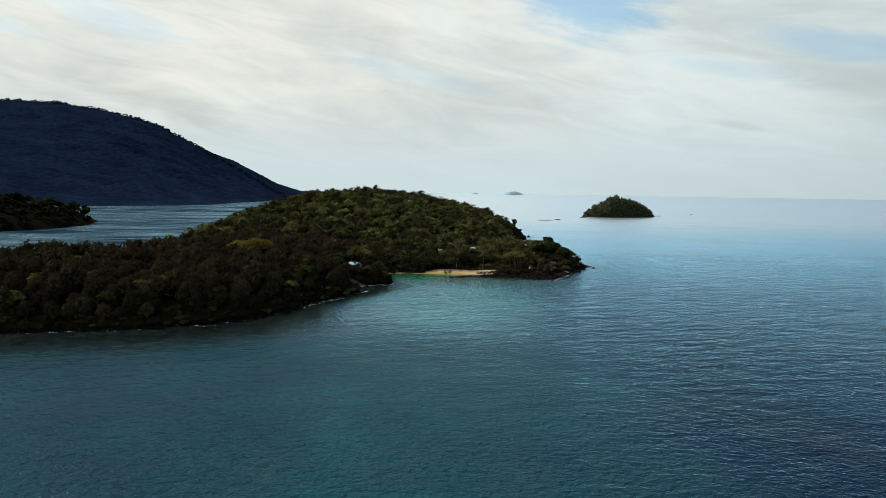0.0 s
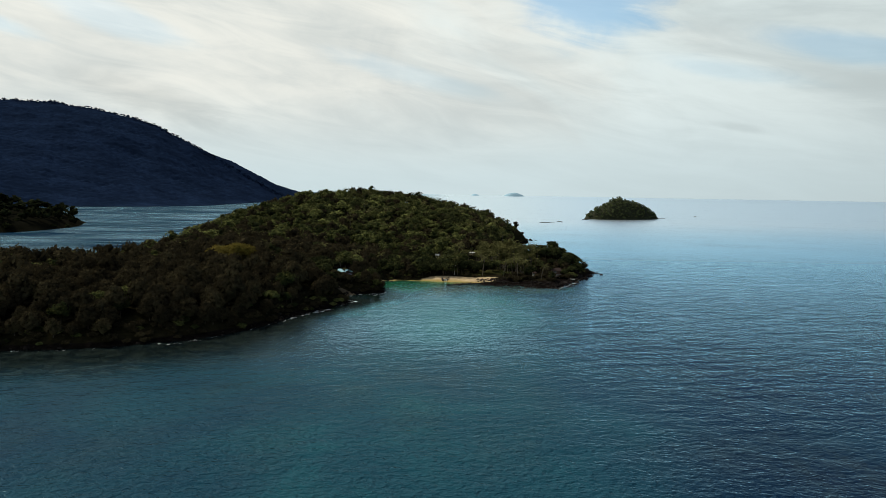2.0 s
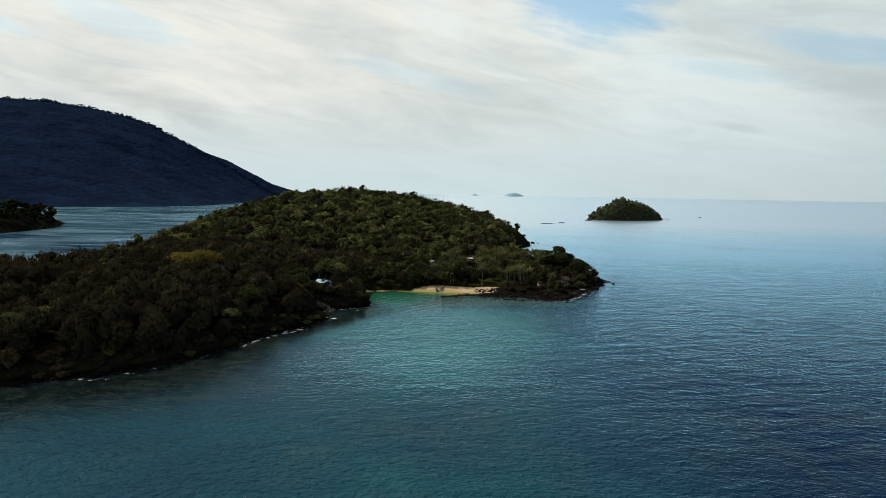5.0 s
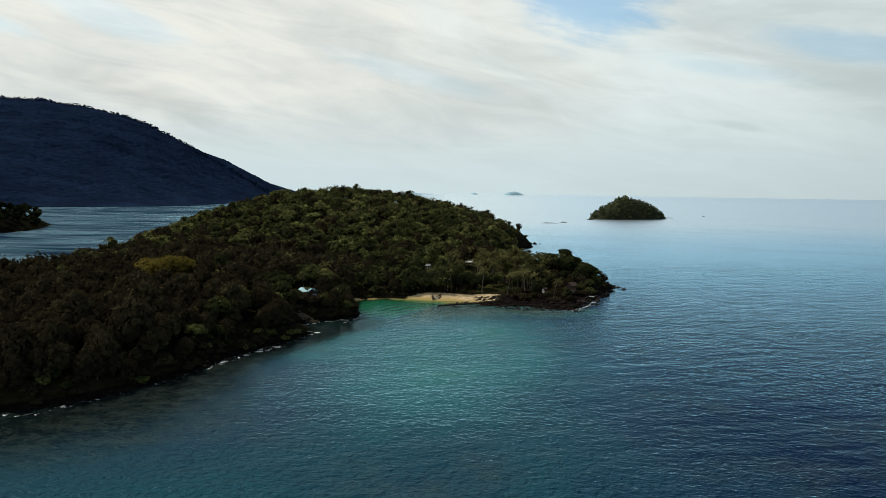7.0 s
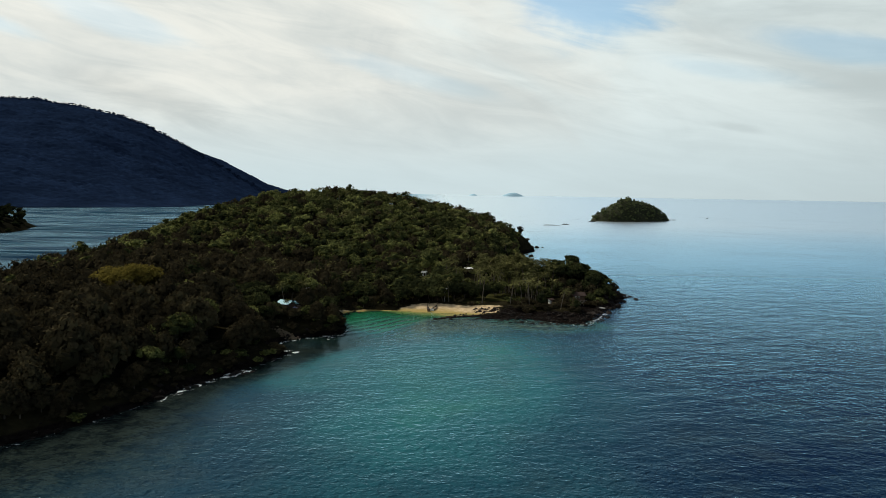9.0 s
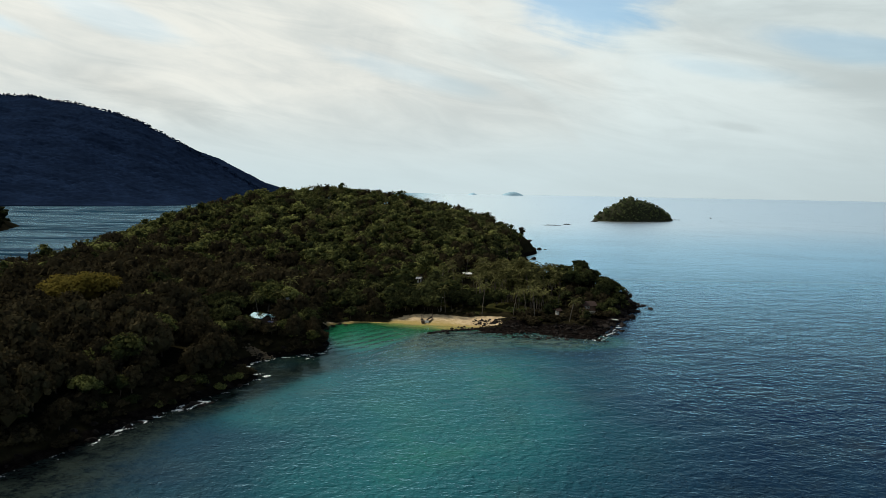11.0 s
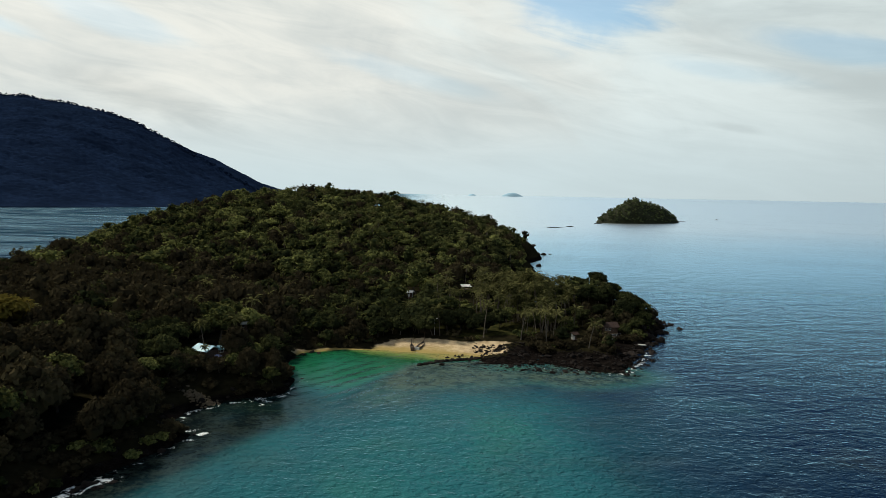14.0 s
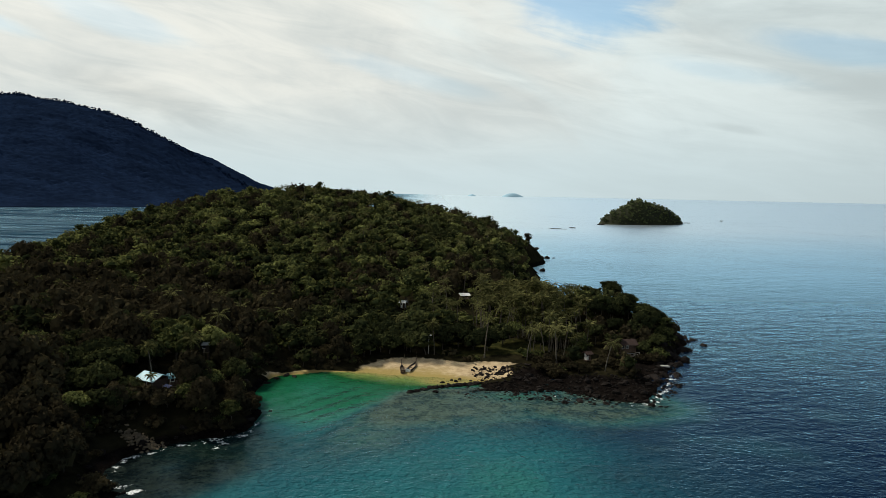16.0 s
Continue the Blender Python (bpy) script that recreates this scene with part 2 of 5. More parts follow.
def ground_material():
    m, t, o = material("island_ground")
    p = t.node("ShaderNodeBsdfPrincipled")
    v = t.coords()
    n1, n2, n3 = t.noise(v, 0.05, 4), t.noise(v, 0.6, 5), t.noise(v, 4.0, 4)
    litter = t.mix(t.band(t.math("ADD", t.math("MULTIPLY", n1, 0.5), t.math("MULTIPLY", n2, 0.5)), 0.35, 0.65), (0.008, 0.008, 0.004), (0.022, 0.019, 0.010))
    grass = t.mix(t.band(n2, 0.3, 0.7), (0.016, 0.019, 0.007), (0.040, 0.038, 0.013))
    sand = t.mix(t.band(t.math("ADD", t.math("MULTIPLY", n2, 0.7), t.math("MULTIPLY", n3, 0.3)), 0.3, 0.7), (0.33, 0.245, 0.14), (0.56, 0.44, 0.275))
    wet = t.node("ShaderNodeSeparateXYZ")
    t.put(wet.inputs[0], v)
    sand = t.mix(t.band(t.math("ADD", wet.outputs[2], t.math("MULTIPLY", n2, 0.5)), 0.35, 1.0), (0.31, 0.235, 0.085), sand)
    rock = t.mix(t.band(t.math("ADD", t.math("MULTIPLY", n3, 0.5), t.math("MULTIPLY", n2, 0.5)), 0.42, 0.62), (0.003, 0.0026, 0.0024), (0.013, 0.0105, 0.009))
    edge = t.math("MULTIPLY", t.math("SUBTRACT", n2, 0.5), 0.5)
    c = t.mix(t.band(t.math("ADD", t.attr("lawn"), edge), 0.4, 0.6), litter, grass)
    c = t.mix(t.band(t.math("ADD", t.attr("rocky"), edge), 0.4, 0.6), c, rock)
    c = t.mix(t.band(t.math("ADD", t.attr("sandy"), edge), 0.42, 0.58), c, sand)
    t.put(p.inputs["Base Color"], c)
    p.inputs["Roughness"].default_value, p.inputs["Specular IOR Level"].default_value = 0.95, 0.0
    b = t.node("ShaderNodeBump")
    b.inputs["Distance"].default_value = 0.25
    t.put(b.inputs["Height"], t.math("ADD", n2, t.math("MULTIPLY", n3, 0.3)))
    t.put(p.inputs["Normal"], b.outputs[0])
    t.put(o.inputs[0], p.outputs[0])
    return m


def water_material():
    m, t, o = material("sea_water")
    v = t.coords()
    patch, fleck = t.noise(v, 0.022, 5, 0.6, 0.6), t.noise(v, 0.25, 4, 0.6)
    d = t.attr("deep")
    place = t.node("ShaderNodeSeparateXYZ")
    t.put(place.inputs[0], v)
    open_sea = t.band(place.outputs[1], 260.0, 660.0)
    still = t.attr("still")
    d = t.math("ADD", d, t.math("MULTIPLY", t.math("SUBTRACT", patch, 0.5), t.math("MULTIPLY", t.math("MINIMUM", d, 0.6), 0.9)))
    c = t.ramp(d, [(0.0, (0.30, 0.245, 0.08)), (0.04, (0.13, 0.19, 0.05)), (0.10, (0.006, 0.074, 0.020)), (0.20, (0.010, 0.112, 0.060)), (0.28, (0.026, 0.140, 0.100)),
                   (0.42, (0.014, 0.096, 0.110)), (0.62, (0.009, 0.048, 0.070)), (0.82, (0.008, 0.028, 0.053)), (1.0, (0.0030, 0.0110, 0.034))])
    speck = t.noise(v, 1.1, 4, 0.65)
    mottled = t.band(t.math("ADD", t.math("ADD", t.math("MULTIPLY", fleck, 0.4), t.math("MULTIPLY", patch, 0.25)), t.math("MULTIPLY", speck, 0.35)), 0.44, 0.57)
    reef = t.mix(mottled, (0.007, 0.010, 0.008), (0.070, 0.092, 0.062))
    c = t.mix(t.math("MULTIPLY", t.attr("reef"), 0.86), c, reef)
    # dark bottom together with the trees' reflection, painted as near-black water
    c = t.mix(t.math("MULTIPLY", t.attr("bed_and_tree_dark"), 0.9), c, t.mix(mottled, (0.003, 0.0045, 0.004), (0.013, 0.018, 0.015)))
    spray = t.noise(v, 0.55, 6, 0.75, 0.6)
    foam = t.math("MULTIPLY", t.band(t.math("ADD", t.attr("foam"), t.math("MULTIPLY", t.math("SUBTRACT", spray, 0.5), 3.6)), 0.78, 0.98), t.band(t.attr("foam"), 0.05, 0.3))
    c = t.mix(foam, c, (0.75, 0.78, 0.78))
    swell = t.noise(t.stretch(v, (0.45, 1.0, 1.0), radians(-18)), 0.085, 3, 0.5)
    chop = t.noise(t.stretch(v, (0.80, 1.0, 1.0), radians(17)), 0.62, 2, 0.55, 0.3)
    ripple = t.noise(t.stretch(v, (0.7, 1.0, 1.0), radians(-8)), 1.6, 2, 0.55)
    wave = t.noise(t.stretch(v, (0.50, 1.0, 1.0), radians(-13)), 0.21, 3, 0.55, 0.4)
    gust = t.band(t.noise(t.stretch(v, (0.5, 1.0, 1.0), radians(30)), 0.012, 4, 0.6), 0.3, 0.75)
    east_sea = t.band(place.outputs[0], -260.0, 60.0)
    streaks = t.band(t.noise(t.stretch(v, (0.20, 1.0, 1.0), radians(6)), 0.020, 7, 0.68, 1.2), 0.36, 0.64)
    calm = t.math("SUBTRACT", 1.0, t.math("MULTIPLY", t.math("MULTIPLY", open_sea, 0.42), t.math("ADD", 0.20, t.math("MULTIPLY", east_sea, 0.80))))
    h = t.math("ADD", t.math("ADD", t.math("MULTIPLY", swell, 1.2), t.math("MULTIPLY", wave, 1.3)), t.math("MULTIPLY", t.math("ADD", t.math("MULTIPLY", chop, t.math("SUBTRACT", 1.08, t.math("MULTIPLY", t.band(place.outputs[0], 10.0, 90.0), 0.36))), t.math("MULTIPLY", ripple, 0.36)), t.math("ADD", 0.65, t.math("MULTIPLY", gust, 0.7))))
    # low swells bending in over the mouth of the pool
    turned_in = t.node("ShaderNodeVectorMath", operation="DOT_PRODUCT")
    t.put(turned_in.inputs[0], v)
    turned_in.inputs[1].default_value = (-0.76, 0.65, 0.0)
    roll = t.math("SINE", t.math("ADD", t.math("MULTIPLY", turned_in.outputs["Value"], 1.3), t.math("MULTIPLY", t.noise(v, 0.06, 3), 8.0)))
    h = t.math("ADD", h, t.math("MULTIPLY", t.math("MULTIPLY", roll, t.attr("swells")), 0.60))
    b = t.node("ShaderNodeBump")
    b.inputs["Distance"].default_value, b.inputs["Strength"].default_value = 0.36, 1.0
    t.put(b.inputs["Height"], t.math("MULTIPLY", t.math("MULTIPLY", t.math("MULTIPLY", h, calm), t.math("SUBTRACT", 1.0, t.math("MULTIPLY", still, 0.75))), t.math("ADD", 1.0, t.math("MULTIPLY", t.math("MULTIPLY", open_sea, t.math("SUBTRACT", 1.0, east_sea)), t.math("MULTIPLY", t.math("SUBTRACT", streaks, 0.5), 0.8)))))
    body = t.node("ShaderNodeBsdfDiffuse")
    t.put(body.inputs["Color"], c)
    lit = t.node("ShaderNodeBump")
    lit.inputs["Distance"].default_value, lit.inputs["Strength"].default_value = 1.1, 1.0
    t.put(lit.inputs["Height"], t.math("ADD", t.math("MULTIPLY", chop, 0.9), t.math("MULTIPLY", ripple, 0.30)))
    t.put(body.inputs["Normal"], lit.outputs[0])
    gloss = t.node("ShaderNodeBsdfGlossy")
    # reflection tint painted in by place: cyan near and west, paler far east
    t.put(gloss.inputs["Color"], t.mix(t.math("MULTIPLY", t.band(place.outputs[1], 420.0, 1300.0), east_sea), (0.50, 0.80, 0.97), (0.83, 0.94, 1.0)))
    t.put(gloss.inputs["Roughness"], t.math("SUBTRACT", t.math("ADD", t.math("ADD", 0.14, t.math("MULTIPLY", t.band(place.outputs[0], 20.0, 110.0), 0.07)), t.math("ADD", t.math("MULTIPLY", open_sea, 0.08), t.math("MULTIPLY", t.attr("breeze"), 0.19))), t.math("MULTIPLY", still, 0.04)))
    t.put(gloss.inputs["Normal"], b.outputs[0])
    fr = t.node("ShaderNodeFresnel")
    fr.inputs["IOR"].default_value = 1.33
    t.put(fr.inputs["Normal"], b.outputs[0])
    mx = t.node("ShaderNodeMixShader")
    # reflection strength also set by place: weaker in the strait and near the horizon
    t.put(mx.inputs[0], t.math("MULTIPLY", t.math("MULTIPLY", t.math("MULTIPLY", t.math("POWER", fr.outputs[0], 1.88), 2.08), t.math("ADD", t.math("ADD", 0.80, t.math("MULTIPLY", t.attr("breeze"), 0.07)), t.math("MULTIPLY", open_sea, t.math("ADD", t.math("ADD", -0.55, t.math("MULTIPLY", east_sea, t.math("SUBTRACT", 1.15, t.math("ADD", t.math("MULTIPLY", t.band(place.outputs[1], 900.0, 3200.0), 0.20), t.math("MULTIPLY", t.band(place.outputs[1], 3300.0, 4500.0), 0.30))))), t.math("MULTIPLY", t.math("SUBTRACT", 1.0, t.math("MULTIPLY", east_sea, 0.78)), t.math("MULTIPLY", t.math("SUBTRACT", streaks, 0.5), 0.62)))))), t.math("SUBTRACT", 1.0, t.math("MULTIPLY", foam, 0.9)), None, True))
    t.put(mx.inputs[1], body.outputs[0])
    t.put(mx.inputs[2], gloss.outputs[0])
    t.put(o.inputs[0], mx.outputs[0])
    return m


M_GROUND, M_WATER = ground_material(), water_material()

# ---- the lie of the land ----
# lobes of the wooded island: centre, half-axes and turn; together they make its coast
LOBES = [(-64.0, 627.4, 141.0, 179.6, -0.31), (-114.0, 545.9, 74.0, 194.9, -0.12), (-121.2, 367.6, 95.7, 116.6, -0.37),
         (-215.4, 261.3, 124.8, 43.3, 0.04), (-110.6, 285.0, 55.6, 46.6, 0.33), (69.5, 434.0, 21.8, 51.0, -0.14),
         (63.9, 420.6, 8.0, 46.2, -0.93), (12.0, 515.3, 45.0, 107.6, -0.06), (24.9, 736.0, 65.9, 79.3, 0.84),
         (-132.7, 369.5, 235.1, 8.4, 0.39), (42.0, 428.0, 27.0, 26.0, 0.0), (47.0, 452.0, 22.0, 34.0, 0.1), (-27.0, 361.0, 8.5, 5.5, 0.3), (24.0, 402.6, 8.0, 3.2, 0.4), (-33.0, 442.0, 22.0, 24.0, 0.0)]


def sample(x, y, scale, seed, octaves=3):
    """Smooth value noise in -1..1 on arrays."""
    total, amp, norm = np.zeros_like(x, dtype=float), 1.0, 0.0
    for k in range(octaves):
        u, w = x * scale * 2 ** k + seed * 17.3, y * scale * 2 ** k - seed * 9.1
        iu, iw = np.floor(u).astype(np.int64), np.floor(w).astype(np.int64)
        fu, fw = u - iu, w - iw
        fu, fw = fu * fu * (3 - 2 * fu), fw * fw * (3 - 2 * fw)

        def hashed(a, b):
            n = (a * 374761393 + b * 668265263 + (seed + k) * 144665) & 0x7FFFFFFF
            n = ((n ^ (n >> 13)) * 1274126177) & 0x7FFFFFFF
            return ((n ^ (n >> 16)) % 65536) / 32767.5 - 1
        a, b = hashed(iu, iw), hashed(iu + 1, iw)
        c, d = hashed(iu, iw + 1), hashed(iu + 1, iw + 1)
        total += amp * ((a * (1 - fu) + b * fu) * (1 - fw) + (c * (1 - fu) + d * fu) * fw)
        norm += amp
        amp *= 0.5
    return total / norm


def bump_at(x, y, cx, cy, rx, ry, power=1.0):
    return np.exp(-(((x - cx) / rx) ** 2 + ((y - cy) / ry) ** 2) ** power)


def off_shore(x, y):
    """Metres to the coast: above 0 at sea, below 0 on land."""
    x, y = np.asarray(x, float), np.asarray(y, float)
    v = []
    for cx, cy, rx, ry, a in LOBES:
        c, s = math.cos(a), math.sin(a)
        p, q = (x - cx) * c + (y - cy) * s, -(x - cx) * s + (y - cy) * c
        r = np.sqrt((p / rx) ** 2 + (q / ry) ** 2) + 1e-9
        v.append((r - 1) * r / np.sqrt((p / rx ** 2) ** 2 + (q / ry ** 2) ** 2 + 1e-12))
    v = np.array(v)
    low = v.min(0)
    f = low - 6.0 * np.log(np.exp(-(v - low) / 6.0).sum(0))
    f = np.maximum(f, 10.5 - np.hypot(x + 29.5, y - 341.5))          # a notch in the wooded shore
    f = np.where((x > 60) & (y < 470), np.maximum(f, 0.89 * (x - 75.5) - 0.453 * (y - 399.0)), f)      # the straight outer side of the headland
    f = f + 4.0 * bump_at(x, y, -25.5, 355.5, 8.0, 3.6) + 6.0 * bump_at(x, y, -17.0, 362.0, 6.5, 7.0) + 4.5 * bump_at(x, y, -24.0, 388.0, 6.0, 14.0) + 9.0 * bump_at(x, y, 20.0, 396.0, 10.0, 6.5, 1.5)                                         # drowned corners of the cove
    return f + sample(x, y, 0.11, 3, 2) * 1.3


def beach_mask(x, y):
    return np.clip(bump_at(x, y, 12, 407, 17, 11.0, 2.2) + bump_at(x, y, 31, 411.0, 10, 2.2, 2.0) + bump_at(x, y, 21, 400, 8, 7, 2.2) + bump_at(x, y, 31.5, 404, 7, 6.5, 2.0) + bump_at(x, y, -21.5, 400.0, 7, 3.2, 2.0) + bump_at(x, y, -13, 403.5, 8, 4.0, 2.0), 0, 1)


def platform_mask(x, y):
    """The flat of dark rocks below the headland."""
    return np.clip(bump_at(x, y, 52, 391, 26, 11, 2.0) + bump_at(x, y, 78, 408, 8, 22, 2.0) + bump_at(x, y, 44, 401, 7.5, 7.5, 2.0), 0, 1)


def lawn_mask(x, y):
    return bump_at(x, y, 33, 427, 20, 11, 2.0)


def ground(x, y):
    """Height of the ground in metres."""
    x, y = np.asarray(x, float), np.asarray(y, float)
    d = -off_shore(x, y)
    low_neck = np.clip(0.7 * bump_at(x, y, -8, 414, 26, 14, 1.6) + bump_at(x, y, 18, 450, 48, 75, 1.6) + 0.95 * bump_at(x, y, 70, 418, 24, 24, 1.8), 0, 1)
    inland = np.clip(d, 0, None)
    west = np.clip((-150 - x) / 45, 0, 1) * np.clip((y - 400) / 40, 0, 1)
    shelf = (10.0 - 6.6 * low_neck - 4.0 * west) * (1 - np.exp(-inland / np.where(low_neck > 0.5, 14.0, 13.0)))
    hill = 30.5 * np.exp(-(((x + 68) / np.where(x > -68, 124.0, 121.0)) ** 2 + ((y - 665) / 128.0) ** 2) ** 1.1) * (1 - np.exp(-inland / 22))
    hill = hill + (8.0 * bump_at(x, y, 64, 712, 38, 40, 1.4) + 2.5 * bump_at(x, y, 20, 665, 45, 50) + 1.5 * bump_at(x, y, -58, 655, 26, 40) - 4.0 * bump_at(x, y, -178, 400, 40, 34, 1.5)) * (1 - np.exp(-inland / 9))
    knob = 6.5 * bump_at(x, y, 75, 459, 18, 20)
    rough = sample(x, y, 0.035, 5, 3) * 2.0 * (1 - np.exp(-inland / 18)) * (1 - 0.85 * low_neck)
    h = shelf + hill + knob * (1 - np.exp(-inland / 10)) + rough
    sand = beach_mask(x, y)
    h = h * (1 - sand) + np.minimum(h, np.where(y < 402, 0.06, 0.13) * inland) * sand
    plat = platform_mask(x, y)
    h = h * (1 - plat) + (np.minimum(h, 0.16 + 0.045 * inland) + 0.70 * sample(x, y, 0.30, 15, 3)) * plat
    h = np.maximum(h, np.minimum(0.6, 0.12 * inland) * (1 - plat) - 0.6 * plat)
    return np.where(d > 0, h, np.maximum(d * 0.35, -4.0))


def mesh_object(name, verts, faces, mats, smooth=False, parent=None, attrs=None, slots=None):
    """One mesh object from arrays; faces are rows of equal length, or a list of such arrays."""
    me = bpy.data.meshes.new(name)
    blocks = faces if isinstance(faces, list) else [faces]
    blocks = [np.asarray(b, dtype=np.int32) for b in blocks if len(b)]
    total = sum(len(b) for b in blocks)
    loops = np.concatenate([b.ravel() for b in blocks])
    sizes = np.concatenate([np.full(len(b), b.shape[1], dtype=np.int32) for b in blocks])
    starts = np.concatenate([[0], np.cumsum(sizes)[:-1]]).astype(np.int32)
    me.vertices.add(len(verts))
    me.vertices.foreach_set("co", np.asarray(verts, dtype=np.float32).ravel())
    me.loops.add(len(loops))
    me.loops.foreach_set("vertex_index", loops)
    me.polygons.add(total)
    me.polygons.foreach_set("loop_start", starts)
    me.polygons.foreach_set("loop_total", sizes)
    for mt in mats:
        me.materials.append(mt)
    if slots is not None:
        me.polygons.foreach_set("material_index", np.asarray(slots, dtype=np.int32))
    me.polygons.foreach_set("use_smooth", np.full(total, bool(smooth)))
    for key, values in (attrs or {}).items():
        a = me.attributes.new(key, "FLOAT", "POINT")
        a.data.foreach_set("value", np.asarray(values, dtype=np.float32).ravel())
    me.update(calc_edges=True)
    me.validate()
    ob = new(name, me)
    ob.parent = parent
    return ob


def grid_faces(nx, ny):
    i = np.arange((nx - 1) * (ny - 1))
    a = (i // (nx - 1)) * nx + i % (nx - 1)
    return np.stack([a, a + 1, a + nx + 1, a + nx], 1)


def spaced(*spans):
    """Values over spans (start, end, step), each once."""
    return np.unique(np.concatenate([np.arange(a, b, s) for a, b, s in spans] + [[spans[-1][1]]]))


# the sea, one sheet to the horizon; its far rim lifts as the eye's horizon does above a short sheet
gx = spaced((-6400, -1000, 200), (-1000, -400, 50), (-400, -170, 10), (-170, -40, 2), (-40, 100, 1), (100, 130, 2), (130, 300, 10), (300, 1000, 50), (1000, 6400, 200))
gy = spaced((-2400, -200, 200), (-200, 200, 20), (200, 356, 2), (356, 420, 1), (420, 480, 2), (480, 700, 10), (700, 1600, 50), (1600, 4950, 150))
X, Y = [a.ravel() for a in np.meshgrid(gx, gy)]
f = off_shore(X, Y)
fringe = np.clip(f, 0, None)
cove = bump_at(X, Y, -2, 398, 40, 26, 2.0)
shoal = np.where(X > 20, bump_at(X, Y, 20, 320, 38, 84, 1.4), 0.35 * bump_at(X, Y, 20, 320, 38, 84, 1.4) + 0.65 * bump_at(X, Y, 20, 320, 48 + 20 * np.clip((Y - 265) / 40, 0, 1), 80, 1.6))
shoal = np.clip(shoal * (1 + 0.25 * sample(X, Y, 0.018, 27, 3)), 0, 1)
deep = 0.98 - 0.15 * np.clip((50 - X) / 90, 0, 1) - np.clip(0.50 + 0.0016 * X, 0.42, 0.54) * shoal
west_side = np.clip((20 - X) / 40, 0, 1) * np.clip((270 - Y) / 50, 0, 1)
deep = deep - 0.12 * np.clip((70 - X) / 90, 0, 1) * np.clip((300 - Y) / 80, 0, 1) * (fringe > 0)
deep = deep - 0.20 * np.clip((85 - X) / 40, 0, 1) * np.clip((245 - Y) / 60, 0, 1) * np.clip((X + 50) / 50, 0, 1)
deep = np.minimum(deep, 0.97 - 0.26 * west_side * np.exp(-((fringe - 50) / 20) ** 2))
deep = np.minimum(deep, 1 - 0.58 * bump_at(X, Y, -20, 318, 26, 38, 2.0) * np.clip((fringe - 3) / 8, 0, 1))
deep = np.minimum(deep, 1 - cove * (0.78 - 0.006 * fringe))
# the sandy pool before the beach, and the reef edge that bounds it
side = np.maximum((Y - (388.5 + 0.30 * (X - 9))) / 1.2, ((6.5 + (Y - 383.5) * 0.52) - X) / 1.8) + sample(X, Y, 0.12, 9, 2) * 0.8
pool = 1 / (1 + np.exp(-np.clip(side, -30, 30)))
pool *= bump_at(X, Y, 0, 392, 40, 34, 2.0)
deep = deep * (1 - pool) + np.clip((0.06 * (1 - np.exp(-fringe / 3.5)) + fringe * 0.012) * (1 - 0.97 * bump_at(X, Y, 22, 398, 12, 6.5, 1.5)), 0, 0.24) * pool
reef = np.clip(1.1 * bump_at(X, Y, 22, 381, 36, 15.0, 1.2) + 0.9 * bump_at(X, Y, 60, 380, 17, 12, 1.6) + sample(X, Y, 0.09, 8, 3) * 0.3, 0, 1) * (1 - pool)
bed_and_tree_dark = np.interp(Y, [240, 262, 285, 325, 345, 362], [30, 22, 11, 12, 12, 8])
bed_and_tree_dark = np.exp(-(fringe / bed_and_tree_dark) ** 4) * np.clip((-8 - X) / 10, 0, 1) * (1 - pool) * np.clip((385 - Y) / 12, 0, 1)      # dark rock bed along the wooded shore, the trees' dark reflection put in
reef = np.clip(reef + 0.5 * bed_and_tree_dark, 0, 1)
coral = bump_at(X, Y, 54, 248, 3.2, 4.5, 1.3) + bump_at(X, Y, 153, 499, 6.5, 7.0, 1.3)      # lone coral heads in the deep
deep = np.maximum(deep, coral)
brow = (X - (6.5 + (Y - 383.5) * 0.52)) * 0.887
reef = np.clip(reef + 0.60 * np.clip(1.25 - np.abs(brow - 7) / 12, 0, 1) * np.clip((Y - 338) / 22, 0, 1) * np.clip((392 - Y) / 12, 0, 1) * (1 - pool), 0, 1)
shallow = bump_at(X, Y, 37, 386.5, 11, 5.0) * np.clip(0.8 + 0.6 * sample(X, Y, 0.2, 19, 2), 0, 1)
reef *= 1 - 0.45 * shallow
deep = deep * (1 - 0.8 * shallow) + 0.10 * shallow
rim = np.exp(-(side + 1.6) ** 2 / 3.0) * bump_at(X, Y, 18, 391, 22, 12, 2.0)
deep = np.where(Y > 345, np.minimum(deep, 1 - 0.62 * np.clip(reef * 1.8, 0, 1)), deep)
deep = deep * (1 - 0.96 * bump_at(X, Y, 22.5, 399.0, 9.5, 4.4, 1.6))
deep = np.clip(deep + 0.25 * rim + 0.09 * pool * np.clip((-4 - X) / 10, 0, 1), 0, 1)
reef = np.clip(reef + 0.5 * rim, 0, 1)
still = np.exp(-(fringe / 26) ** 2) * np.clip((-6 - X) / 12, 0, 1)      # sheltered water under the trees
west = bump_at(X, Y, -52, 290, 70, 75, 2.0)
foam = np.clip(1 - np.abs(f - 1.4) / np.where(X < -5, 2.2, 3.2), 0, 1) * np.clip(0.42 + 0.75 * sample(X, Y, 0.045, 12, 2) + 0.42 * west + 0.28 * bump_at(X, Y, 78, 396, 14, 24) + 0.03 * bump_at(X, Y, -26, 356, 9, 7, 2) + 0.45 * bump_at(X, Y, 52, 382, 18, 7, 2), 0, 1)
foam *= 1 - np.clip(bump_at(X, Y, 5, 402, 42, 18, 2.0), 0, 1)
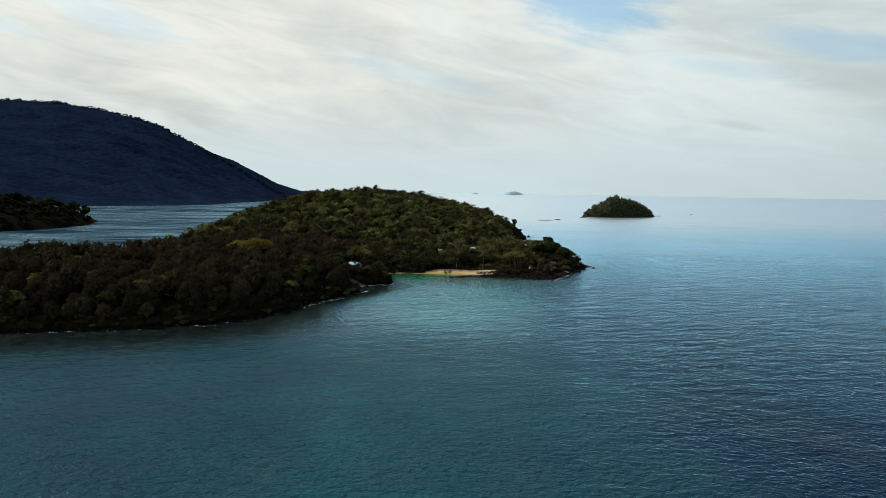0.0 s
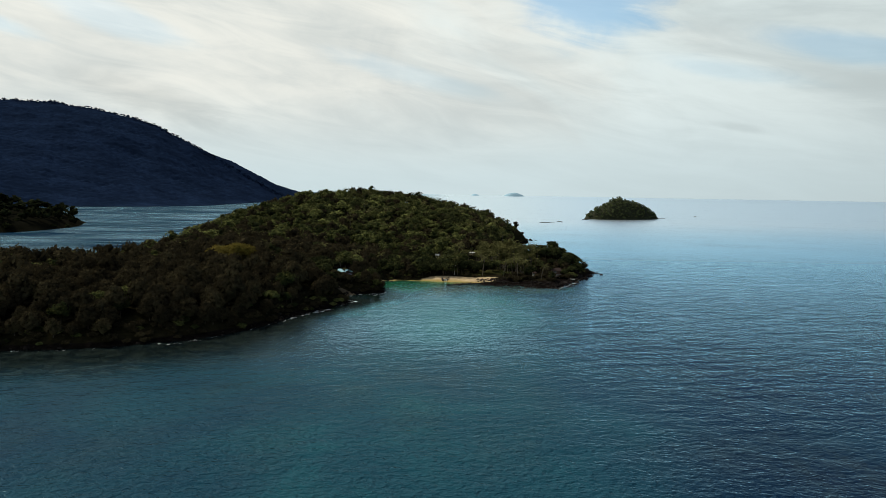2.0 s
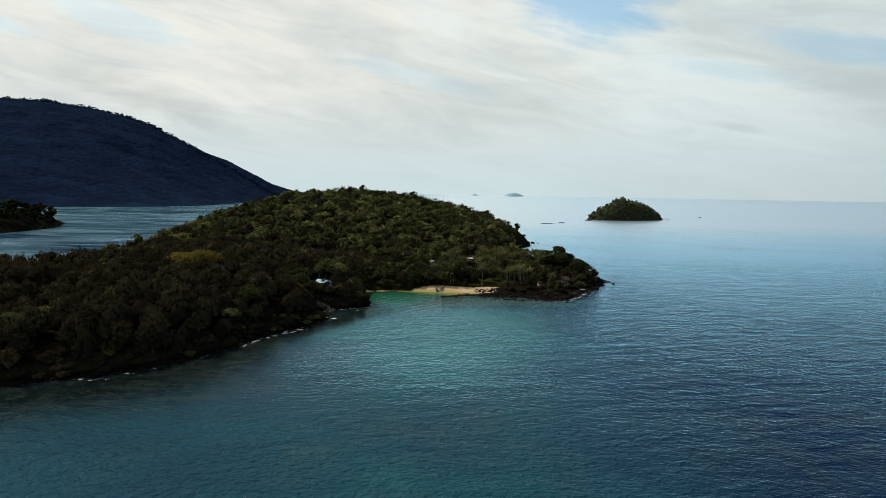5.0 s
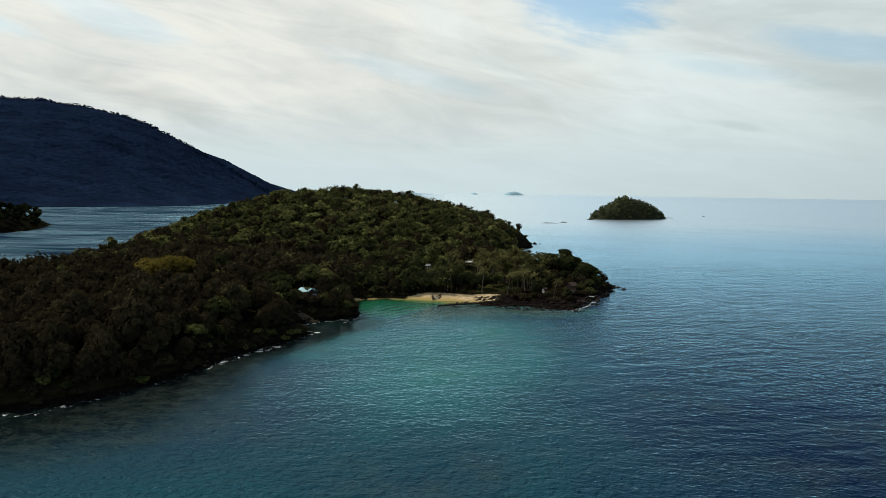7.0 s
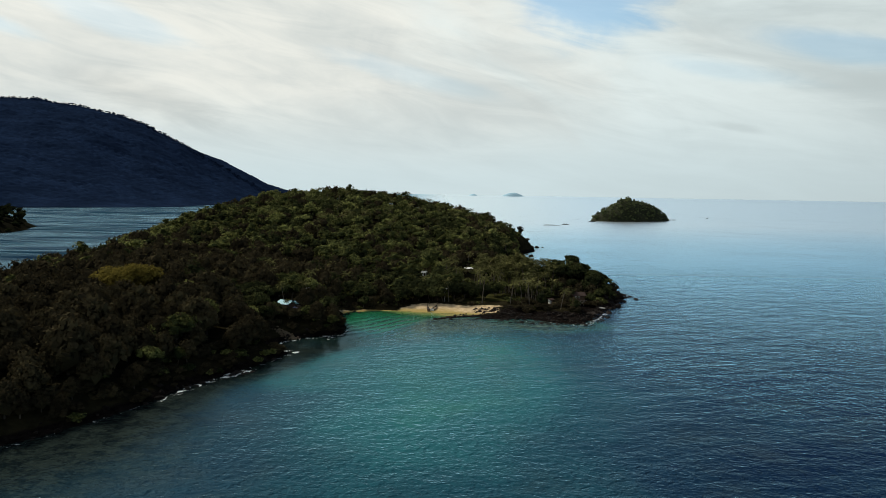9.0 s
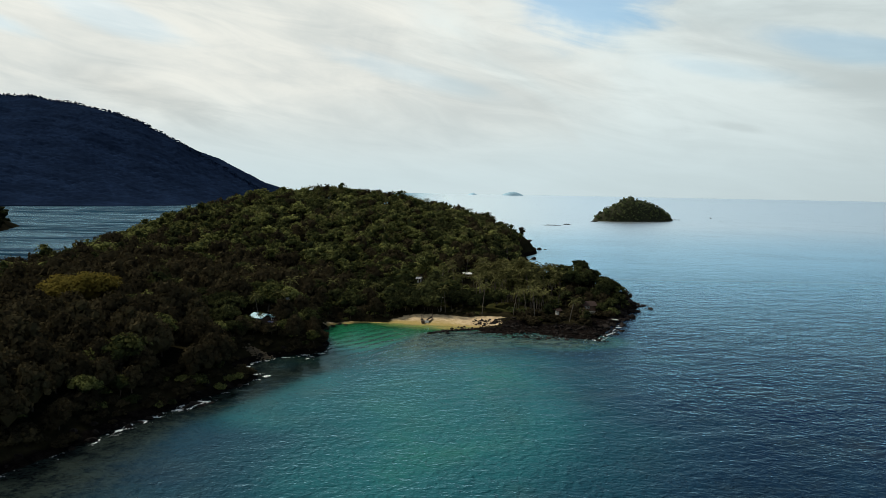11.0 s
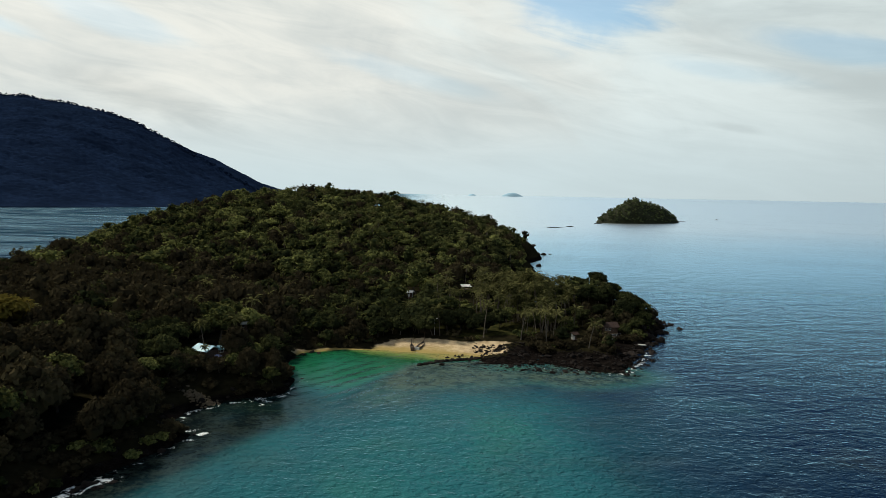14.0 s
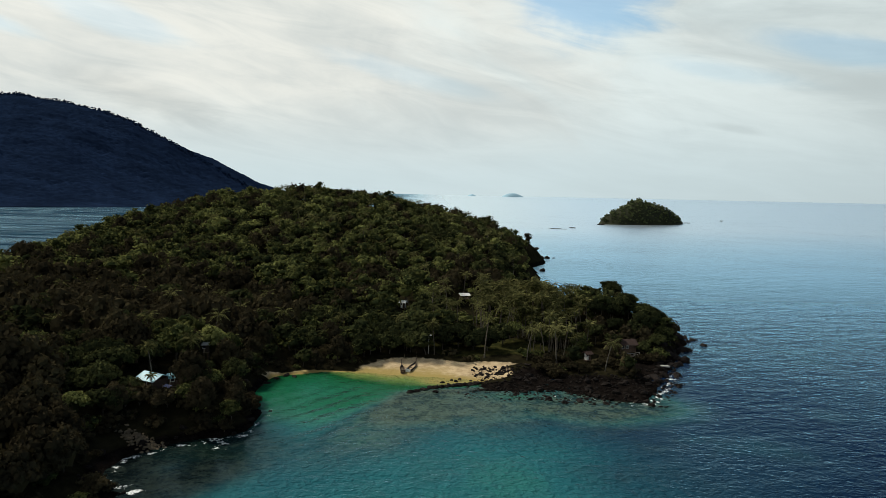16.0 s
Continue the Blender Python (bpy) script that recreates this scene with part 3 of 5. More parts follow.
for x, y, r, k in ((-42.3, 305.2, 3.2, 1.0), (-40.2, 309.0, 3.0, 1.0), (-38.2, 310.4, 2.2, 0.9), (-39.6, 314.0, 1.4, 0.7), (-47.0, 297.0, 2.4, 0.65), (-49.0, 292.0, 2.0, 0.60), (-52.5, 284.0, 2.6, 0.65), (-30.5, 352.6, 2.0, 0.75), (-28.0, 354.0, 2.0, 0.85), (-25.5, 355.4, 2.0, 0.85), (-23.0, 356.8, 1.8, 0.75), (-20.6, 358.4, 1.8, 0.8), (46.4, 386.5, 2.0, 0.8), (48.6, 385.6, 1.8, 0.7), (51.0, 384.6, 1.8, 0.65), (54.0, 384.2, 1.6, 0.6), (-80.5, 243.4, 2.6, 0.75), (-77.0, 245.3, 2.6, 0.8), (-73.4, 250.1, 2.4, 0.7), (-68.9, 254.7, 2.6, 0.8), (-65.2, 259.8, 2.2, 0.7), (-59.6, 270.6, 2.6, 0.8), (-55.6, 277.4, 2.4, 0.75), (-50.5, 282.2, 2.2, 0.6), (-43.8, 307.0, 2.4, 0.8)):
    foam = np.maximum(foam, k * bump_at(X, Y, x, y, r, r * 0.75) * (f > -1))      # surf over the ledges
Z = 30.0 * np.clip((Y - 2600) / 2350, 0, 1) ** 1.5
sea = mesh_object("sea", np.stack([X, Y, Z], 1), grid_faces(len(gx), len(gy)), [M_WATER], True, attrs={"deep": deep, "reef": reef, "foam": foam, "still": still, "bed_and_tree_dark": bed_and_tree_dark, "breeze": bump_at(X, Y, 4, 284, 68, 80, 1.0) * (1 - bed_and_tree_dark) * np.clip(0.85 + 0.6 * sample(X, Y, 0.02, 29, 3), 0, 1.2), "swells": bump_at(X, Y, -8, 371, 17, 20, 1.5)})
tagged(sea, "calm blue sea turning turquoise over a shallow bay", "sea", kind="structure")

# ground of the island
ix, iy = spaced((-366, -170, 6), (-170, 20, 2.5), (20, 110, 1.0), (110, 130, 2.5)), spaced((190, 374, 2.5), (374, 430, 1.0), (430, 480, 2.5), (480, 830, 5))
X, Y = [a.ravel() for a in np.meshgrid(ix, iy)]
f = off_shore(X, Y)
h = ground(X, Y)
F = grid_faces(len(ix), len(iy))
F = F[(f[F].min(1) < 8)]
sandy = beach_mask(X, Y) * np.clip((f + 16) / 6, 0, 1) * np.clip(1.35 - np.clip(h - 1.5, 0, 1), 0, 1)
rocky = np.clip(np.clip(1 - (-f) / 3.5, 0, 1) + platform_mask(X, Y), 0, 1) * (1 - np.clip(sandy * 2, 0, 1))
land = mesh_object("ground", np.stack([X, Y, h], 1), F, [M_GROUND], True, attrs={"sandy": sandy, "lawn": lawn_mask(X, Y), "rocky": rocky})
tagged(land, "hilly island ground with leaf litter, lawn and a sandy beach", "ground", kind="structure")


# ---- plants ----
def unit(rng, n):
    v = rng.normal(size=(n, 3))
    return v / np.linalg.norm(v, axis=1)[:, None]


def tube(points, radii, sides=6):
    """A tapered tube along a line of points."""
    points = np.asarray(points, float)
    verts, faces = [], []
    for i, (p, r) in enumerate(zip(points, radii)):
        d = points[min(i + 1, len(points) - 1)] - points[max(i - 1, 0)]
        d = d / (np.linalg.norm(d) + 1e-9)
        side = np.cross(d, (0.31, 0.95, 0.1))
        side /= np.linalg.norm(side) + 1e-9
        other = np.cross(d, side)
        for k in range(sides):
            a = 2 * math.pi * k / sides
            verts.append(p + r * (math.cos(a) * side + math.sin(a) * other))
    for i in range(len(points) - 1):
        for k in range(sides):
            a, b = i * sides + k, i * sides + (k + 1) % sides
            faces.append((a, b, b + sides, a + sides))
    return np.array(verts), np.array(faces)


def leaves(rng, centres, radii, n, size, flat=1.0, droop=0.0, low=-0.35):
    """Small kite-shaped leaf sprays over the shells of several clumps."""
    centres, radii = np.asarray(centres, float), np.asarray(radii, float)
    which = rng.choice(len(radii), n, p=radii ** 2 / (radii ** 2).sum())
    d = unit(rng, n * 2)
    d = d[d[:, 2] > low][:n]
    while len(d) < n:
        d = np.concatenate([d, unit(rng, n)])
        d = d[d[:, 2] > low][:n]
    r = radii[which] * (0.70 + 0.38 * rng.random(n))
    pos = centres[which] + d * r[:, None] * np.array([1, 1, flat])
    nrm = d * 1.1 + 0.55 * unit(rng, n) + np.array([0, 0, 0.35])
    nrm /= np.linalg.norm(nrm, axis=1)[:, None]
    along = np.cross(nrm, unit(rng, n))
    along /= np.linalg.norm(along, axis=1)[:, None] + 1e-9
    along[:, 2] -= droop
    across = np.cross(nrm, along)
    s = size * (0.6 + 0.8 * rng.random(n))[:, None]
    v = np.stack([pos - along * s * 0.5, pos + across * s * 0.34 + along * s * 0.05, pos + along * s * 0.55 - nrm * s * 0.12, pos - across * s * 0.34 + along * s * 0.05], 1)
    return v.reshape(-1, 3), np.arange(n * 4).reshape(-1, 4)


def joined(pieces):
    verts, faces, n = [], [], 0
    for v, f in pieces:
        verts.append(v)
        faces.append(f + n)
        n += len(v)
    return np.concatenate(verts), np.concatenate(faces)


def broadleaf(seed, height, spread, form, n, size, limbs=True, core=0.84):
    """Wood and leaves of one tree: arrays of verts and faces for each."""
    rng = np.random.default_rng(seed)
    base = height * (0.30 if form != "shrub" else 0.05)
    lean = rng.normal(size=2) * 0.04 * height
    hub = np.array([lean[0], lean[1], height * {"round": 0.50, "umbrella": 0.62, "tall": 0.52, "feather": 0.40, "shrub": 0.30}[form]])
    rise = height * {"round": 0.36, "umbrella": 0.24, "tall": 0.38, "feather": 0.46, "shrub": 0.34}[form]
    count = {"round": 19, "umbrella": 17, "feather": 20, "shrub": 8, "tall": 17}[form] if limbs else {"shrub": 4, "feather": 8}.get(form, 9)
    clumps, radii = [], []
    for k in range(count):
        # boughs end on a lumpy dome, the topmost first
        up_to = 1.0 - 1.12 * (k + 0.4 * rng.random()) / count
        a, out = 2.4 * k + rng.random() * 0.9, math.sqrt(max(0.0, 1 - max(up_to, 0.0) ** 2))
        swell = rng.uniform(0.78, 1.12)
        if form == "feather":
            out *= 0.92 - 0.30 * up_to
        reach = spread * 0.70 * out * swell
        clumps.append((hub[0] + reach * math.cos(a), hub[1] + reach * math.sin(a), hub[2] + rise * 0.78 * up_to * swell))
        radii.append(spread * (0.27 + 0.15 * rng.random()) * (1.0 if limbs else 1.22))
    wood = [tube([(0, 0, -0.8), (lean[0] * 0.3, lean[1] * 0.3, base * 0.5), (lean[0] * 0.7, lean[1] * 0.7, base), tuple(hub + np.array([0, 0, rise * 0.3]))],
                 [height * 0.030, height * 0.022, height * 0.018, height * 0.006], 6 if limbs else 3)]
    for k in range(0, count if limbs else 0, 2):
        start = np.array([lean[0] * 0.7, lean[1] * 0.7, base * (0.85 + 0.3 * rng.random())])
        end = np.array(clumps[k])
        wood.append(tube([start, (start + end) / 2 + np.array([0, 0, 0.05 * height]), end], [height * 0.011, height * 0.008, height * 0.003], 5))
    flat = {"umbrella": 0.55, "feather": 1.0}.get(form, 0.80)
    g = (1 + 5 ** 0.5) / 2
    ball = np.array([(-1, g, 0), (1, g, 0), (-1, -g, 0), (1, -g, 0), (0, -1, g), (0, 1, g), (0, -1, -g), (0, 1, -g), (g, 0, -1), (g, 0, 1), (-g, 0, -1), (-g, 0, 1)]) / math.hypot(1, g)
    sides = np.array([(0, 11, 5), (0, 5, 1), (0, 1, 7), (0, 7, 10), (0, 10, 11), (1, 5, 9), (5, 11, 4), (11, 10, 2), (10, 7, 6), (7, 1, 8),
                      (3, 9, 4), (3, 4, 2), (3, 2, 6), (3, 6, 8), (3, 8, 9), (4, 9, 5), (2, 4, 11), (6, 2, 10), (8, 6, 7), (9, 8, 1)])
    # the close-grown inside of the crown
    mass = [(turned(ball * np.array([spread * 0.50, spread * 0.50, rise * 0.60]) * rng.uniform(0.8, 1.1, (12, 1)), rng.random() * 6.28, 1.0, hub), sides)]
    for c, r in list(zip(clumps, radii))[::1 if limbs else 2]:
        mass.append((turned(ball * (core * r) * np.array([1, 1, flat]) * rng.uniform(0.66, 1.18, (12, 1)), rng.random() * 6.28, 1.0, c), sides))
    spray = leaves(rng, clumps, radii, n, size, flat, 0.5 if form == "feather" else 0.15, -0.15)
    mv, mf = joined(mass)
    return joined(wood), (np.concatenate([spray[0], mv]), [spray[1], mf + len(spray[0])])


def frond(length=4.2, pairs=13, sag=0.9, steps=7):
    """One feather-shaped palm leaf, growing along +x and arching down."""
    s = np.linspace(0, 1, steps)
    line = np.stack([length * (s - 0.12 * s ** 3), 0 * s, length * (0.34 * s - sag * s ** 2.2 * 0.62)], 1)
    verts, faces = tube(line, 0.05 * (1.05 - s), 3)
    verts, faces = [verts], [faces]
    n = len(verts[0])
    for k in range(pairs):
        u = 0.14 + 0.84 * k / (pairs - 1)
        p = np.array([np.interp(u, s, line[:, c]) for c in range(3)])
        reach = length * 0.26 * math.sin(math.pi * (0.16 + 0.80 * u)) ** 0.7
        for side in (-1, 1):
            tip = p + np.array([reach * 0.55, side * reach * 0.80, -reach * 0.42])
            w = np.array([length * 0.046, 0, 0.0])
            mid = (p + tip) / 2 + np.array([0, 0, reach * 0.10])
            verts.append(np.array([p - w * 0.6, mid - w, tip, mid + w]))
            faces.append(np.array([[n, n + 1, n + 2, n + 3]]))
            n += 4
    return np.concatenate(verts), np.concatenate(faces)


def palm_trunk(seed, height):
    rng = np.random.default_rng(seed)
    a, lean = rng.random() * 6.28, height * (0.06 + 0.16 * rng.random())
    s = np.linspace(0, 1, 7)
    line = np.stack([math.cos(a) * lean * s ** 1.7, math.sin(a) * lean * s ** 1.7, -0.6 + (height + 0.6) * s], 1)
    return tube(line, 0.21 - 0.09 * s + 0.10 * np.exp(-s * 9), 7), line[-1]


def turned(verts, spin, scale, place, tip=0.0):
    c, s = math.cos(spin), math.sin(spin)
    ct, st = math.cos(tip), math.sin(tip)
    v = verts * scale
    v = np.stack([v[:, 0] * ct + v[:, 2] * st, v[:, 1], -v[:, 0] * st + v[:, 2] * ct], 1)
    return np.stack([v[:, 0] * c - v[:, 1] * s, v[:, 0] * s + v[:, 1] * c, v[:, 2]], 1) + np.asarray(place)


def tree_thing(name, wood, crown, bark, leaf, label, group):
    root = new(name)
    root.empty_display_size = 0.5
    mesh_object("trunk", wood[0], wood[1], [bark], True, root)
    mesh_object("crown", crown[0], crown[1], [leaf], False, root)
    return tagged(root, label, "tree", group)


KINDS = {
    "round": ("broadleaf_tree", M_LEAF, "leafy green broadleaf tree of the dense island forest", 8.6, 3.7),
    "umbrella": ("spreading_tree", M_LEAF, "wide tropical tree with flat layered green crown", 8.4, 4.7),
    "tall": ("tall_forest_tree", M_LEAF, "tall forest tree with a narrow dark green crown", 10.4, 3.5),
    "feather": ("casuarina_tree", M_FEATHER, "dull dark casuarina with soft feathery foliage", 10.5, 4.5),
    "dark": ("dark_leaved_tree", M_DARK, "broadleaf tree with a dense dark green crown", 8.8, 3.9),
    "shrub": ("coastal_shrub", M_LEAF, "low dense green shrub above the shore rocks", 4.2, 2.9),
    "scrub": ("dark_coastal_shrub", M_FEATHER, "low dark brownish shrub at the foot of the wood", 4.4, 3.0),
    "blossom": ("yellow_tree", M_YELLOW, "rounded forest tree with yellow blossoming crown", 12.5, 7.0),
}
rng = np.random.default_rng(7)
STOCK, NEAR = {}, {}
for kind, (name, leaf, label, height, spread) in KINDS.items():
    form = {"blossom": "round", "dark": "round", "scrub": "shrub"}.get(kind, kind)
    few = {"shrub": 30, "scrub": 30, "umbrella": 108, "feather": 104}.get(kind, 98)
    STOCK[kind] = [broadleaf(100 + 7 * k + len(kind), height, spread, form, few, 0.92 if kind != "feather" else 0.95, False, 0.72) for k in range(5)]
    many = {"shrub": 210, "scrub": 220, "umbrella": 600, "feather": 620, "blossom": 1900}.get(kind, 700)
    NEAR[kind] = [broadleaf(300 + 7 * k + len(kind), height, spread, form, many, 0.62 if kind != "feather" else 0.65, True, 0.66) for k in range(5)]
FROND = frond(3.5, 13)
FROND_FAR = frond(3.7, 8, 0.9, 3)

# where plants grow: a jittered grid over the land
step = 5.5
px, py = [a.ravel() for a in np.meshgrid(np.arange(-350, 120, step), np.arange(200, 800, step))]
px = px + rng.uniform(-0.47, 0.47, px.shape) * step
py = py + rng.uniform(-0.47, 0.47, py.shape) * step
f = off_shore(px, py)
keep = (f < -2.5) & (rng.random(px.shape) < np.where(py > 692, 0.12, 0.95))
keep &= (bump_at(px, py, 36, 404, 10, 9, 2) < 0.3) & ~((px > 62) & (py > 600) & (f > -8))
keep &= ~((px < -215) & (rng.random(px.shape) < 0.72))
keep &= (beach_mask(px, py) < 0.25) & (platform_mask(px, py) < 0.35)
keep &= ~((lawn_mask(px, py) > 0.35) & (rng.random(px.shape) < 0.9))
# plots kept clear round the houses, the marked trees and the boat
CLEAR = [(72.5, 413.5, 3.4), (72.0, 416.5, 4.5), (60.0, 414.5, 3.4), (59.3, 409.5, 3.0), (58.6, 404.5, 2.5), (5.7, 474, 4.0), (5.9, 468, 4.0), (6.2, 461, 3.6), (6.5, 454, 3.4), (6.8, 447, 3.2), (7.1, 440, 3.0), (74.0, 412.0, 4.0), (76.5, 417.0, 3.5), (28.0, 484, 5.5), (27.3, 474, 5.0), (26.6, 464, 4.5), (-38.5, 346.5, 6.5), (-40.5, 350.0, 4.5), (-27.0, 353.0, 4.0), (-39.6, 364.5, 5.4), (-39.0, 358.5, 3.6), (-33, 379, 3.5), (30, 499, 5.0), (28.5, 489, 5.5), (27.5, 479, 5.0), (27, 470, 4.5), (26.5, 461, 4.0), (26.0, 452, 4.0), (25.5, 444, 3.0), (74, 427, 4.0), (73.8, 420.5, 3.6),
         (32.8, 428, 5.0), (18.5, 431, 5.5), (17, 418.5, 2.0), (-92, 360, 9.0), (-101, 364, 7.0), (-84, 359, 6.5), (-91, 351, 5.0), (-39, 350, 4.5), (-37.5, 345, 3.5), (74.5, 415, 4.0)]
for cx, cy, cr in CLEAR:
    keep &= np.hypot(px - cx, py - cy) > cr
px, py = px[keep], py[keep]
# a belt of shrubs where the wood meets the shore, and round the lawn
sx, sy = rng.uniform(-170, 110, 9000), rng.uniform(210, 520, 9000)
sf = off_shore(sx, sy)
belt = (((sf < -0.6) & (sf > -9)) & (rng.random(9000) < 0.95)) | ((sf <= -9) & (rng.random(9000) < 0.10 + 0.25 * bump_at(sx, sy, 50, 440, 40, 50, 2)))
belt &= (beach_mask(sx, sy) < 0.3) & (platform_mask(sx, sy) < 0.45) & ((lawn_mask(sx, sy) < 0.2) | (rng.random(9000) < 0.04))
for cx, cy, cr in CLEAR:
    belt &= np.hypot(sx - cx, sy - cy) > cr * 0.6
belt &= bump_at(sx, sy, 35, 404, 10, 9, 2) < 0.3
sx, sy = sx[belt], sy[belt]
is_shrub = np.concatenate([np.zeros(len(px), bool), np.ones(len(sx), bool)])
px, py = np.concatenate([px, sx]), np.concatenate([py, sy])
pz = ground(px, py)
grove = np.clip(1.3 * bump_at(px, py, 42, 452, 27, 50, 1.8) - 1.0 * bump_at(px, py, 84, 440, 20, 40, 2), 0, 1)
palm_odds = (px < 64) * 0.04 + 0.85 * grove + 0.08 * bump_at(px, py, -20, 430, 50, 45) + 0.22 * bump_at(px, py, 0, 620, 100, 80)
palm_odds *= np.clip((70 - px) / 8, 0, 1) * ~((px < -22) & (py < 350))
patchy = sample(px, py, 0.022, 21, 2)
low_trees = 1 - 0.30 * bump_at(px, py, 75, 440, 36, 40, 2.0) - 0.05 * bump_at(px, py, 80, 680, 60, 110, 2)
shade_odds = np.clip(0.12 + 0.85 * bump_at(px, py, 82, 440, 20, 34, 2) + 0.62 * bump_at(px, py, 2, 436, 52, 42, 2) + 0.5 * bump_at(px, py, -72, 376, 26, 26, 2) + 0.55 * bump_at(px, py, -44, 366, 24, 20, 2) + 0.35 * (patchy > 0.25), 0, 1)
nearest = np.argsort(np.hypot(px - 4, py - 236))
rank = np.empty(len(px), int)
rank[nearest] = np.arange(len(px))
plan = []
for i in range(len(px)):
    u, w = rng.random(), rng.random()
    if is_shrub[i]:
        kind = "scrub" if (px[i] < -12 or py[i] < 432) and u < 0.8 else "shrub"
    elif u < palm_odds[i]:
        kind = "palm"
    elif w < 0.10 + 0.45 * (patchy[i] > 0.20 - 0.32 * (px[i] < -35 and py[i] < 480)) * (py[i] < 540) + 0.22 * (px[i] < -25 and 372 <= py[i] < 480) + 0.80 * (px[i] < -20 and py[i] < 350) + 0.25 * (px[i] < -20 and 350 <= py[i] < 372):
        kind = "feather"
    elif w < 0.36:
        kind = "umbrella"
    elif w < 0.50:
        kind = "tall"
    else:
        kind = "round"
    if kind in ("round", "umbrella", "tall") and rng.random() < shade_odds[i]:
        kind = "dark"
    shore = off_shore(px[i], py[i])
    if kind in ("tall", "umbrella") and shore > -15:
        kind = "round"
    size = min(1.5 if py[i] < 560 else 1.18, max(0.62, math.exp(rng.normal() * 0.20))) * (0.62 + 0.42 * min(1.0, (-shore - 2) / 12)) * low_trees[i] * (1.08 if py[i] > 570 else 0.94 if py[i] > 500 else 1.0)
    if kind == "palm":
        size = rng.uniform(0.62, 0.98)
    plan.append((kind, px[i], py[i], pz[i] - ((0.0 if grove[i] > 0.25 else rng.uniform(2.2, 4.2)) if kind == "palm" else 0.9 * size), rng.random() * 6.28, float(size), int(rng.integers(5)), float(np.clip(0.46 + 0.40 * patchy[i] + 0.24 * rng.normal(), 0.02, 0.98)), int(rank[i])))
# trees that stand out: the yellow one, the round one on the lawn, the palm and the layered tree by the beach
for kind, x, y, size, variant in (("blossom", -92, 363, 1.28, 0), ("blossom", -101, 366, 1.05, 1), ("dark", 32.6, 421.5, 1.0, 1), ("dark", 28.4, 424.0, 0.82, 4), ("dark", 19.4, 424.5, 1.12, 3), ("dark", 24.4, 427.0, 1.05, 0), ("dark", 10.0, 421.0, 0.95, 2), ("dark", 4.0, 419.5, 0.95, 1), ("dark", -3.0, 417.0, 0.95, 4), ("dark", 14.0, 425.0, 1.05, 0), ("feather", -10.0, 413.0, 0.8, 2), ("dark", 37.5, 428.0, 0.9, 2), ("umbrella", 18.5, 432, 1.25, 3), ("round", 0.5, 433, 1.15, 4), ("shrub", 42.5, 416.0, 0.9, 2), ("shrub", 46.0, 414.5, 0.9, 1), ("palm", 17.0, 419.6, 0.78, 2), ("dark", 3.0, 426.0, 1.05, 0),
                                  ("round", 48.5, 425.0, 0.75, 2), ("umbrella", 41.5, 433.0, 0.8, 3), ("dark", 25.5, 434.0, 0.85, 0), ("dark", -6.0, 424.0, 1.0, 1), ("dark", 12.0, 427.0, 0.95, 2), ("dark", 21.0, 430.0, 0.9, 2), ("dark", 76.6, 458, 1.25, 3), ("dark", 77.6, 455, 1.2, 1), ("dark", 71, 456, 0.95, 0), ("dark", 82, 455, 0.8, 3), ("palm", 52, 455, 1.12, 1),
                                  ("scrub", -18.9, 361.6, 0.7, 3), ("scrub", -18.9, 359.6, 0.6, 4), ("scrub", -19.4, 364.8, 0.8, 2), ("scrub", -21.4, 360.2, 0.9, 0), ("scrub", -20.6, 363.2, 0.95, 1), ("scrub", -21.2, 366.6, 1.0, 2), ("scrub", -22.6, 370.2, 1.0, 3), ("scrub", -23.6, 374.4, 1.0, 4), ("scrub", -24.4, 379.0, 1.0, 0), ("scrub", -24.6, 357.8, 0.8, 1), ("scrub", -29.0, 357.4, 0.9, 2), ("feather", -23.8, 363.4, 0.6, 3), ("feather", -25.6, 369.0, 0.7, 4), ("scrub", -43.6, 359.6, 1.2, 0), ("scrub", -41.2, 358.4, 1.25, 1), ("scrub", -38.6, 358.6, 1.2, 2), ("scrub", -36.0, 359.0, 1.2, 3), ("shrub", -33.4, 361.0, 1.25, 4), ("palm", -39.4, 360.4, 0.42, 3), ("palm", -42.0, 366.5, 0.62, 1), ("dark", -44.4, 360.6, 0.60, 2), ("dark", -43.6, 357.4, 0.55, 0), ("feather", -33.0, 364.5, 0.66, 1),
                                  ("dark", 85, 440, 1.22, 1), ("dark", 88.5, 441, 1.0, 2), ("dark", 82, 435, 1.15, 3), ("dark", 79, 433, 1.0, 4), ("dark", 88, 434, 0.85, 0), ("dark", 91, 441, 0.6, 4), ("dark", 84, 428, 0.8, 1), ("dark", 86, 447, 1.0, 0), ("dark", 66, 430, 0.85, 3), ("round", 68.6, 419.0, 0.34, 2), ("dark", 79.0, 424.5, 0.66, 2), ("scrub", 77.6, 419.5, 0.9, 1), ("scrub", 80.5, 419.0, 1.0, 3), ("dark", 70.0, 425.5, 0.7, 3), ("shrub", 67.5, 416.5, 0.8, 3), ("shrub", 82, 423, 1.3, 2), ):
    low = 1.8 if kind == "dark" and x < 40 else 0.0      # crowns that hang to the grass
    plan.append((kind, x, y, float(ground(x, y)) - low, 1.0 + x, size + 0.1 * low, variant, 0.5, 0))

